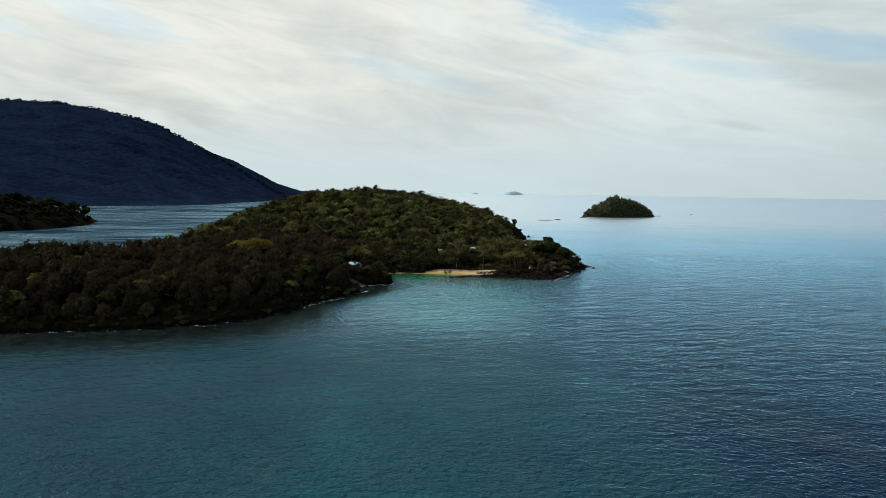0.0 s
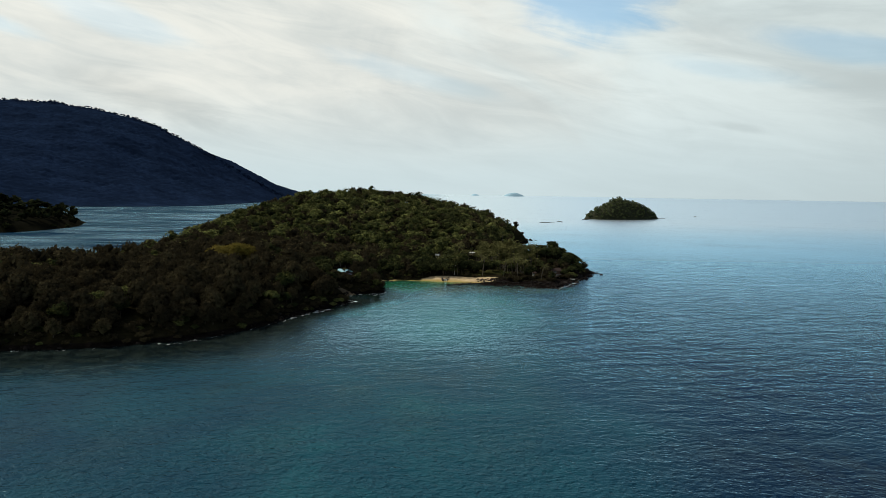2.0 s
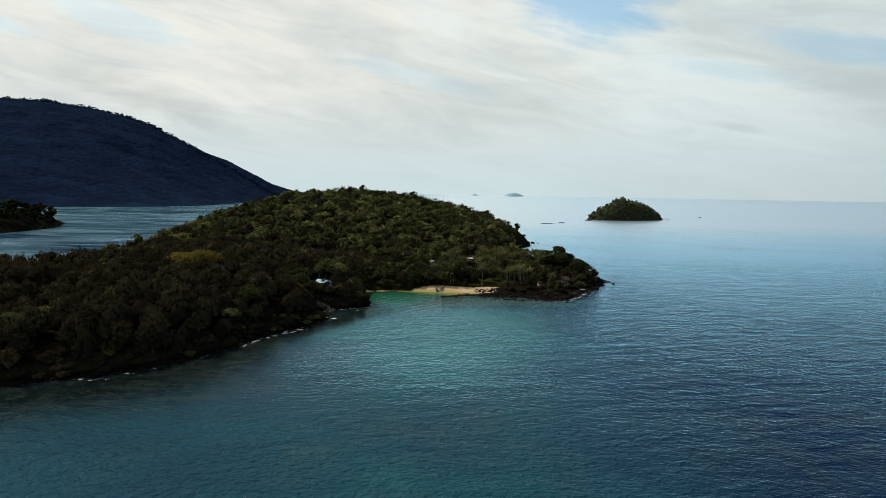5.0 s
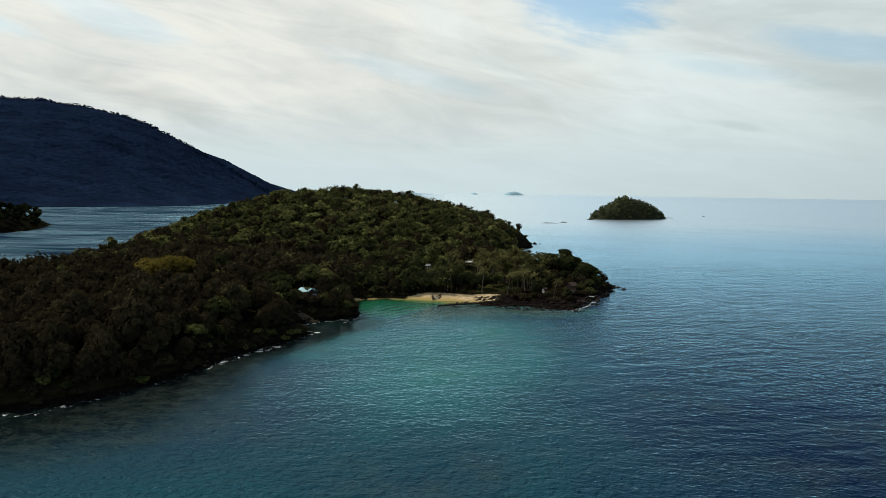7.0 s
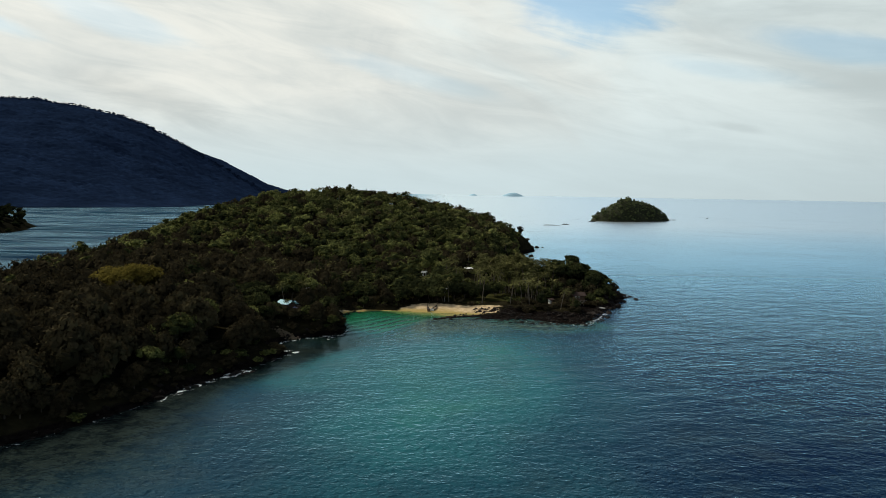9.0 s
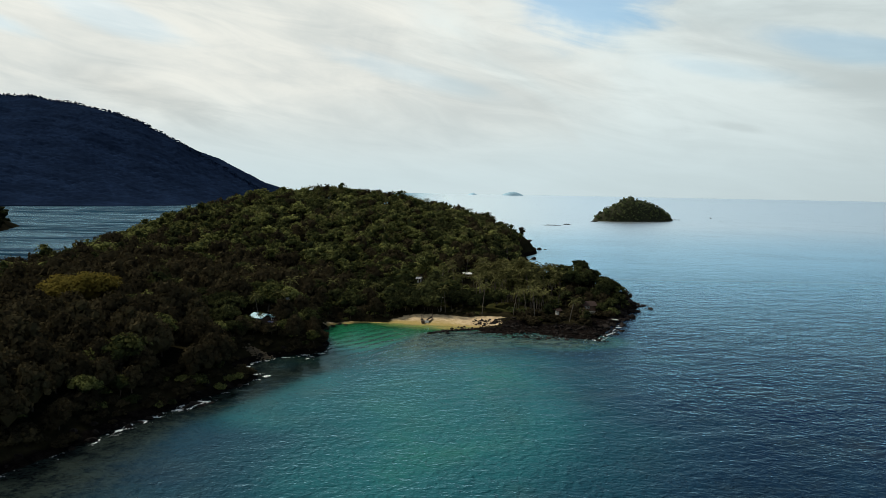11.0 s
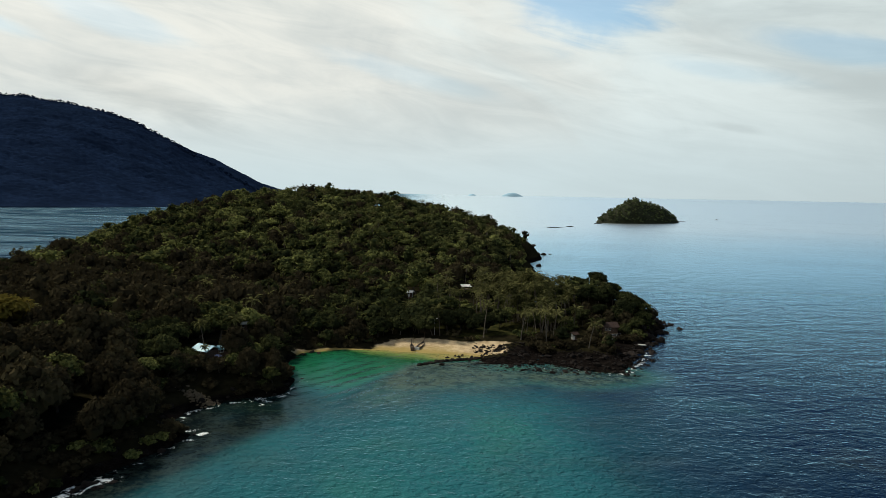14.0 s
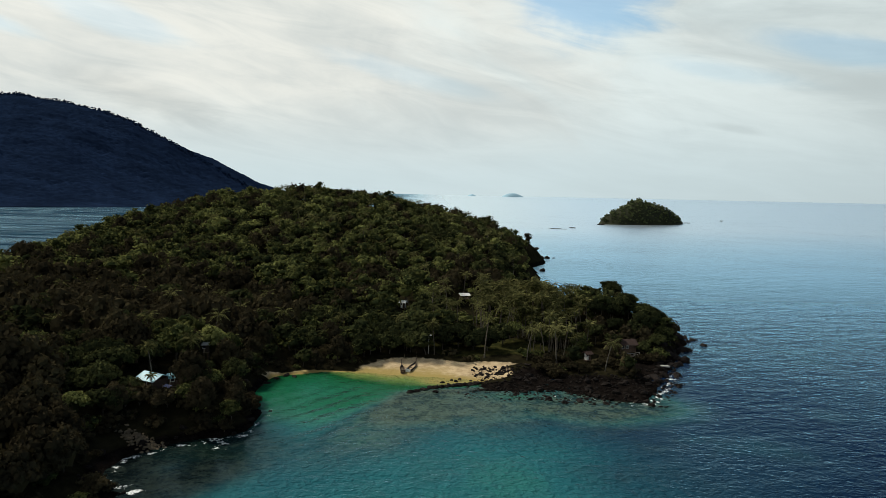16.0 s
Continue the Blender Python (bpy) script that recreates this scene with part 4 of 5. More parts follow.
# more palms and low trees close the grove behind the lawn
for k in range(95):
    x, y = 46 + rng.normal() * 11, 449 + rng.normal() * 19
    if off_shore(x, y) < -4 and lawn_mask(x, y) < 0.5 and x < 68 and y > 420 and all(math.hypot(x - a, y - b) > r for a, b, r in CLEAR):
        plan.append(("palm" if k % 6 else "round", x, y, float(ground(x, y)), x * 3.0, rng.uniform(0.70, 1.08) * (0.8 if x > 57 else 1.0) if k % 6 else rng.uniform(0.40, 0.62), int(rng.integers(5)), float(rng.random()), 0))

for k in range(56):
    x, y = rng.uniform(44, 68), rng.uniform(456, 486)
    if off_shore(x, y) < -3:
        plan.append(("palm" if k % 2 else "round", x, y, float(ground(x, y)), x * 3.0, rng.uniform(0.70, 0.95) if k % 2 else rng.uniform(0.60, 0.85), int(rng.integers(5)), float(rng.random()), 0))
for k in range(26):
    x, y = rng.uniform(44, 63), rng.uniform(457, 484)
    if off_shore(x, y) < -3:
        plan.append(("dark" if k % 3 else "round", x, y, float(ground(x, y)) - 0.8, x * 3.0, rng.uniform(1.05, 1.38), int(rng.integers(5)), 0.4, 0))
for k in range(46):
    x, y = rng.uniform(43, 80), rng.uniform(403, 414)
    if abs(x - 59.3) > 2.6 and not 68.5 < x < 76.5 and off_shore(x, y) < -5:
        plan.append(("scrub" if k % 12 else "shrub", x, y, float(ground(x, y)), x * 3.0, rng.uniform(0.55, 0.95), int(rng.integers(5)), 0.4, 0))
for k in range(70):
    x, y = rng.uniform(40, 62), rng.uniform(417, 446)
    if lawn_mask(x, y) < 0.6 and abs(x - 59.6) > 2.2:
        plan.append(("palm", x, y, float(ground(x, y)), x * 3.0, rng.uniform(0.36, 0.66), int(rng.integers(5)), 0.4, 0))
for k in range(22):
    x, y = rng.uniform(66, 90), rng.uniform(433, 456)
    if off_shore(x, y) < -4:
        plan.append((("dark", "umbrella", "dark", "dark")[k % 4], x, y, float(ground(x, y)), x * 3.0, rng.uniform(0.62, 0.95), int(rng.integers(5)), 0.3, 0))


def roof_line(x):
    """Height of the tree tops over the headland."""
    return float(np.interp(x, [60, 66, 72, 77, 80, 84, 88, 92, 96, 100], [16.5, 16.8, 17.8, 21.0, 18.4, 15.8, 14.0, 12.5, 9.0, 5.0]))


def trimmed(entry):
    kind, x, y, z, spin, size, *rest = entry
    if x < 60 or not 400 < y < 475:
        return entry
    tall = 14.0 if kind == "palm" else KINDS[kind][3]
    return (kind, x, y, z, spin, min(size, (roof_line(x) - z) / tall), *rest)


plan = [e for e in map(trimmed, plan) if e[5] > 0.22 and not off_shore(e[1], e[2]) > (-2.5 if e[1] > 60 and e[2] < 470 else -0.6)]
PALMS = {}


def palm_thing(variant):
    """A coconut palm with every frond a part."""
    root = new("coconut_palm")
    (wv, wf), top = palm_trunk(40 + variant, 12.0)
    mesh_object("trunk", wv, wf, [M_PALM_BARK], True, root)
    prng = np.random.default_rng(60 + variant)
    if "frond" not in PALMS:
        first = mesh_object("frond", FROND[0], FROND[1], [M_FROND], False, root)
        PALMS["frond"] = first.data
        fronds = [first]
    else:
        fronds = []
    while len(fronds) < 19:
        ob = new("frond", PALMS["frond"])
        ob.parent = root
        fronds.append(ob)
    for k, ob in enumerate(fronds):
        tilt = -0.80 + 1.65 * (k / 19) + prng.normal() * 0.10
        ob.matrix_basis = Matrix.Translation(top) @ Euler((0, tilt, 2.4 * k + prng.normal() * 0.2)).to_matrix().to_4x4() @ Matrix.Scale(prng.uniform(0.85, 1.1), 4)
    return tagged(root, "slender coconut palm with pale trunk and arching fronds", "palm", "coconut palms")


masters = {}
stuff_v, stuff_f, stuff_s, stuff_t, stuff_n = [], {4: [], 3: []}, {4: [], 3: []}, [], 0
MATS = [M_BARK, M_LEAF, M_FEATHER, M_YELLOW, M_FROND, M_PALM_BARK, M_DARK]
SLOT = {"feather": 2, "scrub": 2, "blossom": 3, "dark": 6}


def add_stuff(v, fc, slot, tint):
    global stuff_n
    stuff_v.append(v)
    for block_of in (fc if isinstance(fc, list) else [fc]):
        k = block_of.shape[1]
        stuff_f[k].append(block_of + stuff_n)
        stuff_s[k].append(np.full(len(block_of), slot))
    stuff_t.append(np.full(len(v), tint))
    stuff_n += len(v)


def plant(kind, x, y, z, spin, size, variant, single):
    """Stand one tree of a kind as a thing of its own."""
    key = (kind, variant)
    m = Matrix.LocRotScale((x, y, z), Euler((0, 0, spin)), (size, size, size))
    if key not in masters:
        if kind == "palm":
            masters[key] = palm_thing(variant)
        else:
            name, leaf, label, height, spread = KINDS[kind]
            wood, crown = NEAR[kind][variant]
            masters[key] = tree_thing(name, wood, crown, M_BARK, leaf, label, name.replace("_", " ") + "s of the island")
        masters[key].matrix_basis = m
        return masters[key]
    ob = copy_thing(masters[key], Matrix.Translation((x, y, z)) @ Euler((0, 0, spin)).to_matrix().to_4x4())
    ob.scale = (size, size, size)
    return ob


for kind, x, y, z, spin, size, variant, tint, order in plan:
    if order < 720:
        plant(kind, x, y, z, spin, size, variant, True)
    elif kind == "palm":
        (wv, wf), top = palm_trunk(40 + variant, 12.0)
        add_stuff(turned(wv, spin, size, (x, y, z)), wf, 5, tint)
        for k in range(11):
            fv = turned(FROND_FAR[0], 2.4 * k, 1.0, top, -0.75 + 1.45 * k / 11)
            add_stuff(turned(fv, spin, size, (x, y, z)), FROND_FAR[1], 4, tint)
    else:
        (wv, wf), (lv, lf) = STOCK[kind][variant]
        add_stuff(turned(wv, spin, size, (x, y, z)), wf, 0, tint)
        add_stuff(turned(lv, spin, size, (x, y, z)), lf, SLOT.get(kind, 1), tint)

forest = mesh_object("forest", np.concatenate(stuff_v), [np.concatenate(stuff_f[4]), np.concatenate(stuff_f[3])], MATS, False,
                     attrs={"tint": np.concatenate(stuff_t)}, slots=np.concatenate(stuff_s[4] + stuff_s[3]))
tagged(forest, "dense mixed green tropical forest covering the island hill", "forest", kind="stuff")


# ---- far land ----
def far_land(name, height, xs, ys, mat, label):
    gx, gy = [a.ravel() for a in np.meshgrid(xs, ys)]
    z = height(gx, gy)
    F = grid_faces(len(xs), len(ys))
    F = F[z[F].max(1) > -3]
    return tagged(mesh_object(name, np.stack([gx, gy, z], 1), F, [mat], True), label, "hillside", kind="structure")


def domes(x, y, cell, seed):
    """Rounded tree crowns on a jittered grid, 0 between them and 1 at their tops."""
    best = np.zeros_like(x, dtype=float)
    iu, iw = np.floor(x / cell), np.floor(y / cell)
    for du in (-1, 0, 1):
        for dw in (-1, 0, 1):
            a, b = iu + du, iw + dw
            ja = np.modf(np.sin(a * 127.1 + b * 311.7 + seed) * 43758.5453)[0]
            jb = np.modf(np.sin(a * 269.5 + b * 183.3 + seed) * 43758.5453)[0]
            d2 = ((x / cell - a - 0.5 - 0.4 * ja) ** 2 + (y / cell - b - 0.5 - 0.4 * jb) ** 2) / (0.62 + 0.16 * jb) ** 2
            best = np.maximum(best, np.sqrt(np.clip(1 - d2, 0, 1)) * (0.75 + 0.25 * ja))
    return best


def mountain(x, y):
    d = np.clip(-618 - x, 0, None)
    ridge = 433 * (1 - np.exp(-(d / 532) ** 1.2)) + 14.0 * bump_at(x, y * 0, -1150, 0, 190, 1)
    front = np.interp(x, [-4000, -1500, -1100, -850, -690, -540], [1150, 1180, 1330, 1600, 1730, 1950])
    t = np.clip((y - front) / (2950 - front), -0.1, 1)
    back = np.clip((4400 - y) / 1450, 0, 1)
    z = ridge * np.where(y < 2950, np.sign(t) * np.abs(t) ** 0.95, back)
    gully = sample(x, y, 0.004, 31, 4) * np.clip(z / 120, 0, 1) * 28
    canopy = 6.5 * domes(x, y, 20.0, 1.7) + 3.0 * sample(x, y, 0.02, 37, 3)
    return np.where((d <= 0) | (t < 0), -6.0, z + gully + canopy * np.clip(z / 12, 0, 1) + 1.0)


def promontory(x, y):
    r = np.sqrt(((x + 640) / 215) ** 2 + ((y - 800) / 230) ** 2) + sample(x, y, 0.02, 33, 3) * 0.06
    return np.where(r < 1, 28 * np.clip(1 - r ** 2, 0, 1) ** 0.6 + 0.5, -6 * (r - 1) * 8)


def islet(x, y):
    c, s = math.cos(0.45), math.sin(0.45)
    u, w = (x - 384) * c + (y - 1422) * s, -(x - 384) * s + (y - 1422) * c
    r = np.sqrt((u / 90) ** 2 + (w / 36) ** 2) + sample(x, y, 0.03, 35, 3) * 0.07
    top = 33 + 9 * np.exp(-(((u + 14) / 17) ** 2)) + 3 * np.exp(-(((u - 38) / 20) ** 2))
    return np.where(r < 1, top * np.clip(1 - r ** 1.7, 0, 1) ** 0.8 + 1.5, -30 * (r - 1))


# islet leaf made lighter, with distance haze put into its colour
M_HAZED_ISLET_LEAF = foliage("hazed_islet_leaf", (0.024, 0.034, 0.017), (0.070, 0.092, 0.042), (0.21, 0.23, 0.10))
# the point's leaves carry a cloud shadow in their near-black colour
M_POINT_LEAF = foliage("cloud_shadowed_leaf", (0.005, 0.007, 0.004), (0.010, 0.013, 0.007), (0.034, 0.038, 0.016), 0.15)
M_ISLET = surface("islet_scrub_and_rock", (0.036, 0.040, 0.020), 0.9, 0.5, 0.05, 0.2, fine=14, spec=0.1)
far_land("mainland", mountain, spaced((-3300, -2060, 40), (-2060, -520, 6.0)), spaced((1150, 3010, 6.0), (3010, 4400, 60)), M_HAZED_FAR_LEAF, "steep dark forested mountain across the strait")
# floor darkened to match, the same shadow put into its colour
M_POINT = surface("cloud_shadowed_floor", (0.006, 0.006, 0.004), 0.95, 0.4, 0.05, 0.1, spec=0.0)
far_land("wooded_point", promontory, np.arange(-880, -400, 10.0), np.arange(550, 1050, 10.0), M_POINT, "low wooded point across the channel, coloured as in cloud shadow")
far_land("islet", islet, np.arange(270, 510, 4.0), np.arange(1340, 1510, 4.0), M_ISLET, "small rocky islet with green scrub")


def scatter(name, height, x0, x1, y0, y1, spacing, low, kinds, count, size, scale, mats, label, seed):
    """A far wood: reduced trees set over a slope, one mesh."""
    r = np.random.default_rng(seed)
    x, y = [a.ravel() for a in np.meshgrid(np.arange(x0, x1, spacing), np.arange(y0, y1, spacing))]
    x, y = x + r.uniform(-0.5, 0.5, x.shape) * spacing, y + r.uniform(-0.5, 0.5, y.shape) * spacing
    z = height(x, y)
    ok = z > low
    x, y, z = x[ok], y[ok], z[ok]
    models = [broadleaf(seed + k, KINDS[kd][3], KINDS[kd][4], kd, count, size, False)[1] for k, kd in enumerate(kinds)]
    vs, fs, f3, tn, n = [], [], [], [], 0
    for i in range(len(x)):
        v, fc = models[i % len(models)]
        s = scale * r.uniform(0.7, 1.25)
        vs.append(turned(v, r.random() * 6.28, s, (x[i], y[i], z[i] - 2.0)))
        fs.append(fc[0] + n)
        f3.append(fc[1] + n)
        tn.append(np.full(len(v), r.random()))
        n += len(v)
    return tagged(mesh_object(name, np.concatenate(vs), [np.concatenate(fs), np.concatenate(f3)], mats, False, attrs={"tint": np.concatenate(tn)}), label, "forest", kind="stuff")


scatter("mountain_forest", mountain, -2250, -560, 2915, 3000, 15, 2, ["round", "umbrella", "round"], 8, 3.2, 1.15, [M_HAZED_FAR_LEAF], "trees standing along the mountain ridge", 501)
scatter("point_forest", promontory, -860, -410, 560, 1000, 15.5, 0.4, ["round", "shrub", "umbrella", "shrub"], 8, 2.8, 1.9, [M_POINT_LEAF], "forest on the low point, coloured as in cloud shadow", 502)
scatter("islet_scrub", islet, 280, 500, 1345, 1505, 3.9, 2.6, ["round", "shrub", "shrub", "tall"], 26, 1.3, 0.72, [M_HAZED_ISLET_LEAF], "green trees and scrub on the islet", 503)


def far_isle(name, x, y, width, height, label):
    xs, ys = np.linspace(-1, 1, 41), np.linspace(-1, 1, 9)
    gx, gy = [a.ravel() for a in np.meshgrid(xs, ys)]
    r = np.sqrt(gx ** 2 + gy ** 2)
    z = np.where(r < 1, height * (1 - r ** 2) * (0.9 + 0.1 * sample(gx * 40, gy * 40, 0.2, 44, 2)), -2)
    return tagged(mesh_object(name, np.stack([x + gx * width / 2, y + gy * 40, z + 26], 1), grid_faces(41, 9), [M_HAZE_ISLE], True), label, "island", kind="structure")


far_isle("backdrop_island", 546, 4760, 150, 27, "pale hazy island on the horizon")
far_isle("backdrop_island_low", 278, 4780, 60, 14, "faint low island on the horizon")


# ---- rocks ----
def rock_mesh(seed, stretch):
    bm = bmesh.new()
    bmesh.ops.create_icosphere(bm, subdivisions=2, radius=1.0)
    for v in bm.verts:
        p = v.co.copy()
        k = 1 + 0.50 * noise.noise(p * 1.1 + Vector((seed * 3.1, 0, 0))) + 0.26 * noise.noise(p * 2.7 + Vector((0, seed * 1.7, 0)))
        v.co = Vector((p.x * stretch[0], p.y * stretch[1], p.z * stretch[2])) * k
    me = bpy.data.meshes.new("rock")
    bm.to_mesh(me)
    bm.free()
    me.materials.append(M_ROCK)
    return me


ROCKS = [rock_mesh(k, st) for k, st in enumerate(((1.0, 0.8, 0.6), (1.3, 0.8, 0.5), (0.9, 0.9, 0.8), (1.5, 0.7, 0.45), (1.0, 1.1, 0.55), (1.1, 0.7, 0.7)))]


def low_rock(seed):
    bm = bmesh.new()
    bmesh.ops.create_icosphere(bm, subdivisions=1, radius=1.0)
    for v in bm.verts:
        v.co *= 1 + 0.55 * noise.noise(v.co * 1.4 + Vector((seed * 2.3, 1.0, 0)))
        v.co.z *= 0.65
    me = bpy.data.meshes.new("low_rock")
    bm.to_mesh(me)
    bm.free()
    return me


ROCKS_LOW = [low_rock(k) for k in range(5)]


def boulder(x, y, size, label, name="rock", group="shore rocks", sink=0.25, z=None, stretch=(1, 1, 1)):
    ob = new(name, random.choice(ROCKS))
    z = float(ground(x, y)) if z is None else z
    ob.matrix_basis = Matrix.LocRotScale((x, y, max(z, -0.5) + size * sink), Euler((0, 0, 0.15) if stretch[0] > 1 else (random.uniform(-0.3, 0.3), random.uniform(-0.3, 0.3), random.uniform(0, 6.28))),
                                         (size * stretch[0], size * stretch[1], size * stretch[2]))
    return tagged(ob, label, "rock", group)


def stone_field(name, spots, mat, label):
    """Many small stones that nobody would count, one mesh."""
    base = [np.array([v.co for v in me.vertices]) for me in ROCKS_LOW]
    tris = [np.array([p.vertices for p in me.polygons]) for me in ROCKS_LOW]
    vs, fs, n = [], [], 0
    for k, (x, y, size, z) in enumerate(spots):
        v = turned(base[k % len(base)], 2.4 * k, size, (x, y, z), 0.3 * math.sin(k))
        vs.append(v)
        fs.append(tris[k % len(base)] + n)
        n += len(v)
    return tagged(mesh_object(name, np.concatenate(vs), np.concatenate(fs), [mat]), label, "stones", kind="stuff")


rr = random.Random(11)
made, small = 0, []
while made < 190 or len(small) < 900:               # the rock flat between beach and headland
    x, y = rr.uniform(24, 84), rr.uniform(382, 412)
    fo = float(off_shore(x, y))
    if not -13 < fo < 5.5 or float(platform_mask(x, y) + 0.5 * bump_at(x, y, 33, 402, 8, 8, 2)) < 0.3 * rr.random() or (float(beach_mask(x, y)) > 0.4 and (x - 24) / 13 < rr.random()):
        continue
    if made < 190 and rr.random() < 0.25:
        boulder(x, y, 0.30 + (0.75 if x > 40 else 0.45) * rr.random() ** 2.0, "dark brown weathered rock on the tidal rock flat", group="rocks of the tidal flat")
        made += 1
    elif len(small) < 900:
        small.append((x, y, 0.14 + 0.34 * rr.random() ** 2, max(float(ground(x, y)), -0.1) + 0.05))
stone_field("rock_flat_stones", small, M_ROCK, "dark brown stones covering the tidal rock flat")
made = 0
while made < 80:                                   # rocks awash before the rock flat
    x, y = rr.uniform(36, 84), rr.uniform(374, 402)
    if not 0.0 < float(off_shore(x, y)) < 5.0:
        continue
    boulder(x, y, 0.25 + 0.6 * rr.random() ** 2, "black rock awash before the tidal flat", "reef_rock", "rocks awash", sink=0.05, z=0.0)
    made += 1
for k in range(120):                               # stones strewn over the end of the beach
    x, y = 33.0 + rr.gauss(0, 3.2), 404.5 + rr.gauss(0, 2.6)
    if x > 26.5 and y < 409.5 and float(off_shore(x, y)) < 0.5:
        boulder(x, y, 0.14 + 0.38 * rr.random() ** 1.8, "dark brown stone strewn on the sand", "stone", "stones at the end of the beach")
for k in range(100):                               # the exposed edge of the reef beside the pool
    u = (k + rr.random()) / 100
    x = 10.5 + 18.0 * u
    y = 387.9 + 4.4 * min(u / 0.32, 1.0) + 4.8 * max(0.0, (u - 0.32) / 0.68)
    boulder(x + rr.gauss(0, 0.25), y + rr.gauss(0, 0.30), 0.30 + 0.42 * rr.random() ** 1.5 + 0.2 * u, "small dark stone on the reef's exposed edge", "stone", "stones of the reef edge", 0.05, 0.05)
for x, y, size in ((19.0, 397.2, 0.55), (20.6, 396.2, 0.4), (22.6, 398.4, 0.6), (24.8, 395.6, 0.8), (21.4, 399.6, 0.45), (26.4, 399.4, 0.5), (23.6, 400.8, 0.5), (17.2, 389.2, 0.8), (22.8, 388.6, 0.45), (28.6, 391.2, 0.6)):
    boulder(x, y, size, "dark stone in the shallows by the beach", "stone", "stones in the shallows", 0.1, 0.0)
made = 0
while made < 70:                                   # the outer point of the headland
    x, y = rr.uniform(74, 108), rr.uniform(400, 462)
    fo = float(off_shore(x, y))
    if not -5 < fo < 2.5:
        continue
    boulder(x, y, 0.6 + 1.4 * rr.random() ** 2, "dark wave-washed boulder below the headland trees", "boulder", "boulders of the headland")
    made += 1
made = 0
while made < 120:                                  # along the wooded shore
    x, y = rr.uniform(-150, -14), rr.uniform(222, 402)
    fo = float(off_shore(x, y))
    if not -3.5 < fo < 1.6:
        continue
    boulder(x, y, 0.3 + 0.7 * rr.random() ** 2, "dark wet rock at the foot of the wood", group="rocks of the wooded shore")
    made += 1
for x, y, size in ((-41.5, 308.0, 1.1), (-39.4, 306.8, 0.8), (-42.6, 305.6, 0.9), (-38.0, 309.0, 0.6), (-47.6, 298.0, 0.9), (-49.4, 292.6, 0.8), (-53.0, 284.6, 1.0), (-48.2, 295.4, 0.6)):
    boulder(x, y, size, "black ledge rock with surf washing over it", "ledge_rock", "ledge rocks off the wooded shore", 0.08, 0.0)
heap = []
for k in range(220):                               # a bank of paler stones
    x, y = -37.9 + rr.gauss(0, 2.2), 350.2 + rr.gauss(0, 0.8)
    heap.append((x, y, 0.16 + 0.26 * rr.random(), float(ground(x, y)) + 0.12 + 0.5 * math.exp(-((x + 37.9) / 2.4) ** 2 - ((y - 350.2) / 1.0) ** 2)))
stone_field("rubble_bank", heap, M_RUBBLE, "pale brown rubble stones heaped on the dark bank")
for x, y, size in ((105.8, 446.5, 1.3), (103.5, 741, 2.3), (98, 735, 2.8), (109, 744, 1.4), (92, 724, 2.4), (86, 655, 2.2)):
    boulder(x, y, size, "dark rock standing off the point", "boulder", "rocks off the points")
for x, y, size, st in ((190, 1188, 4.5, (1.5, 1.0, 0.35)), (201, 1186, 2.5, (1.4, 1.0, 0.3)), (222, 1222, 4.0, (1.5, 1.0, 0.35)), (296, 1352, 4.0, (1.6, 1, 0.6)), (486, 1496, 4.0, (2.2, 1, 0.5))):
    boulder(x, y, size, "low dark reef rock awash in the open sea", "skerry", "low rocks in the sea", 0.05, 0.0, st)


# ---- built things ----
def part(name, bm, mat, parent, label=""):
    me = bpy.data.meshes.new(name)
    bm.to_mesh(me)
    bm.free()
    me.materials.append(mat)
    ob = new(name, me)
    ob.parent = parent
    return tagged(ob, label)


def block(size, place=(0, 0, 0), turn=(0, 0, 0), bevel=0.02):
    """A box with softened edges."""
    bm = bmesh.new()
    bmesh.ops.create_cube(bm, size=1.0)
    bmesh.ops.scale(bm, vec=size, verts=bm.verts)
    if bevel:
        bmesh.ops.bevel(bm, geom=bm.edges[:], offset=min(bevel, min(size) * 0.3), segments=1, affect="EDGES")
    bmesh.ops.transform(bm, matrix=pose(*place, *turn), verts=bm.verts)
    return bm


def rod(radius, height, place=(0, 0, 0), turn=(0, 0, 0), sides=8, top=None):
    bm = bmesh.new()
    bmesh.ops.create_cone(bm, cap_ends=True, segments=sides, radius1=radius, radius2=radius if top is None else top, depth=height)
    bmesh.ops.translate(bm, vec=(0, 0, height / 2), verts=bm.verts)
    bmesh.ops.transform(bm, matrix=pose(*place, *turn), verts=bm.verts)
    return bm


def sheet_roof(width, depth, rise, thick=0.07, ribs=9):
    """A gabled roof of ribbed sheet metal: one folded skin with raised ribs, given thickness."""
    bm = bmesh.new()
    columns = []
    for k in range(ribs):
        x = -width / 2 + width * (k + 0.5) / ribs
        columns += [(x - width / ribs / 2, 0.0), (x - 0.06, 0.0), (x - 0.03, 0.06), (x + 0.03, 0.06), (x + 0.06, 0.0)]
    columns.append((width / 2, 0.0))
    rows = [[bm.verts.new((x, y, z + lift)) for x, lift in columns] for y, z in ((-depth / 2 - 0.02, -0.02), (-depth / 4, rise / 2), (0.0, rise), (depth / 4, rise / 2), (depth / 2 + 0.02, -0.02))]
    for a, b in zip(rows, rows[1:]):
        for k in range(len(columns) - 1):
            bm.faces.new((a[k], a[k + 1], b[k + 1], b[k]))
    bmesh.ops.recalc_face_normals(bm, faces=bm.faces)
    bmesh.ops.solidify(bm, geom=bm.faces[:], thickness=thick)
    return bm


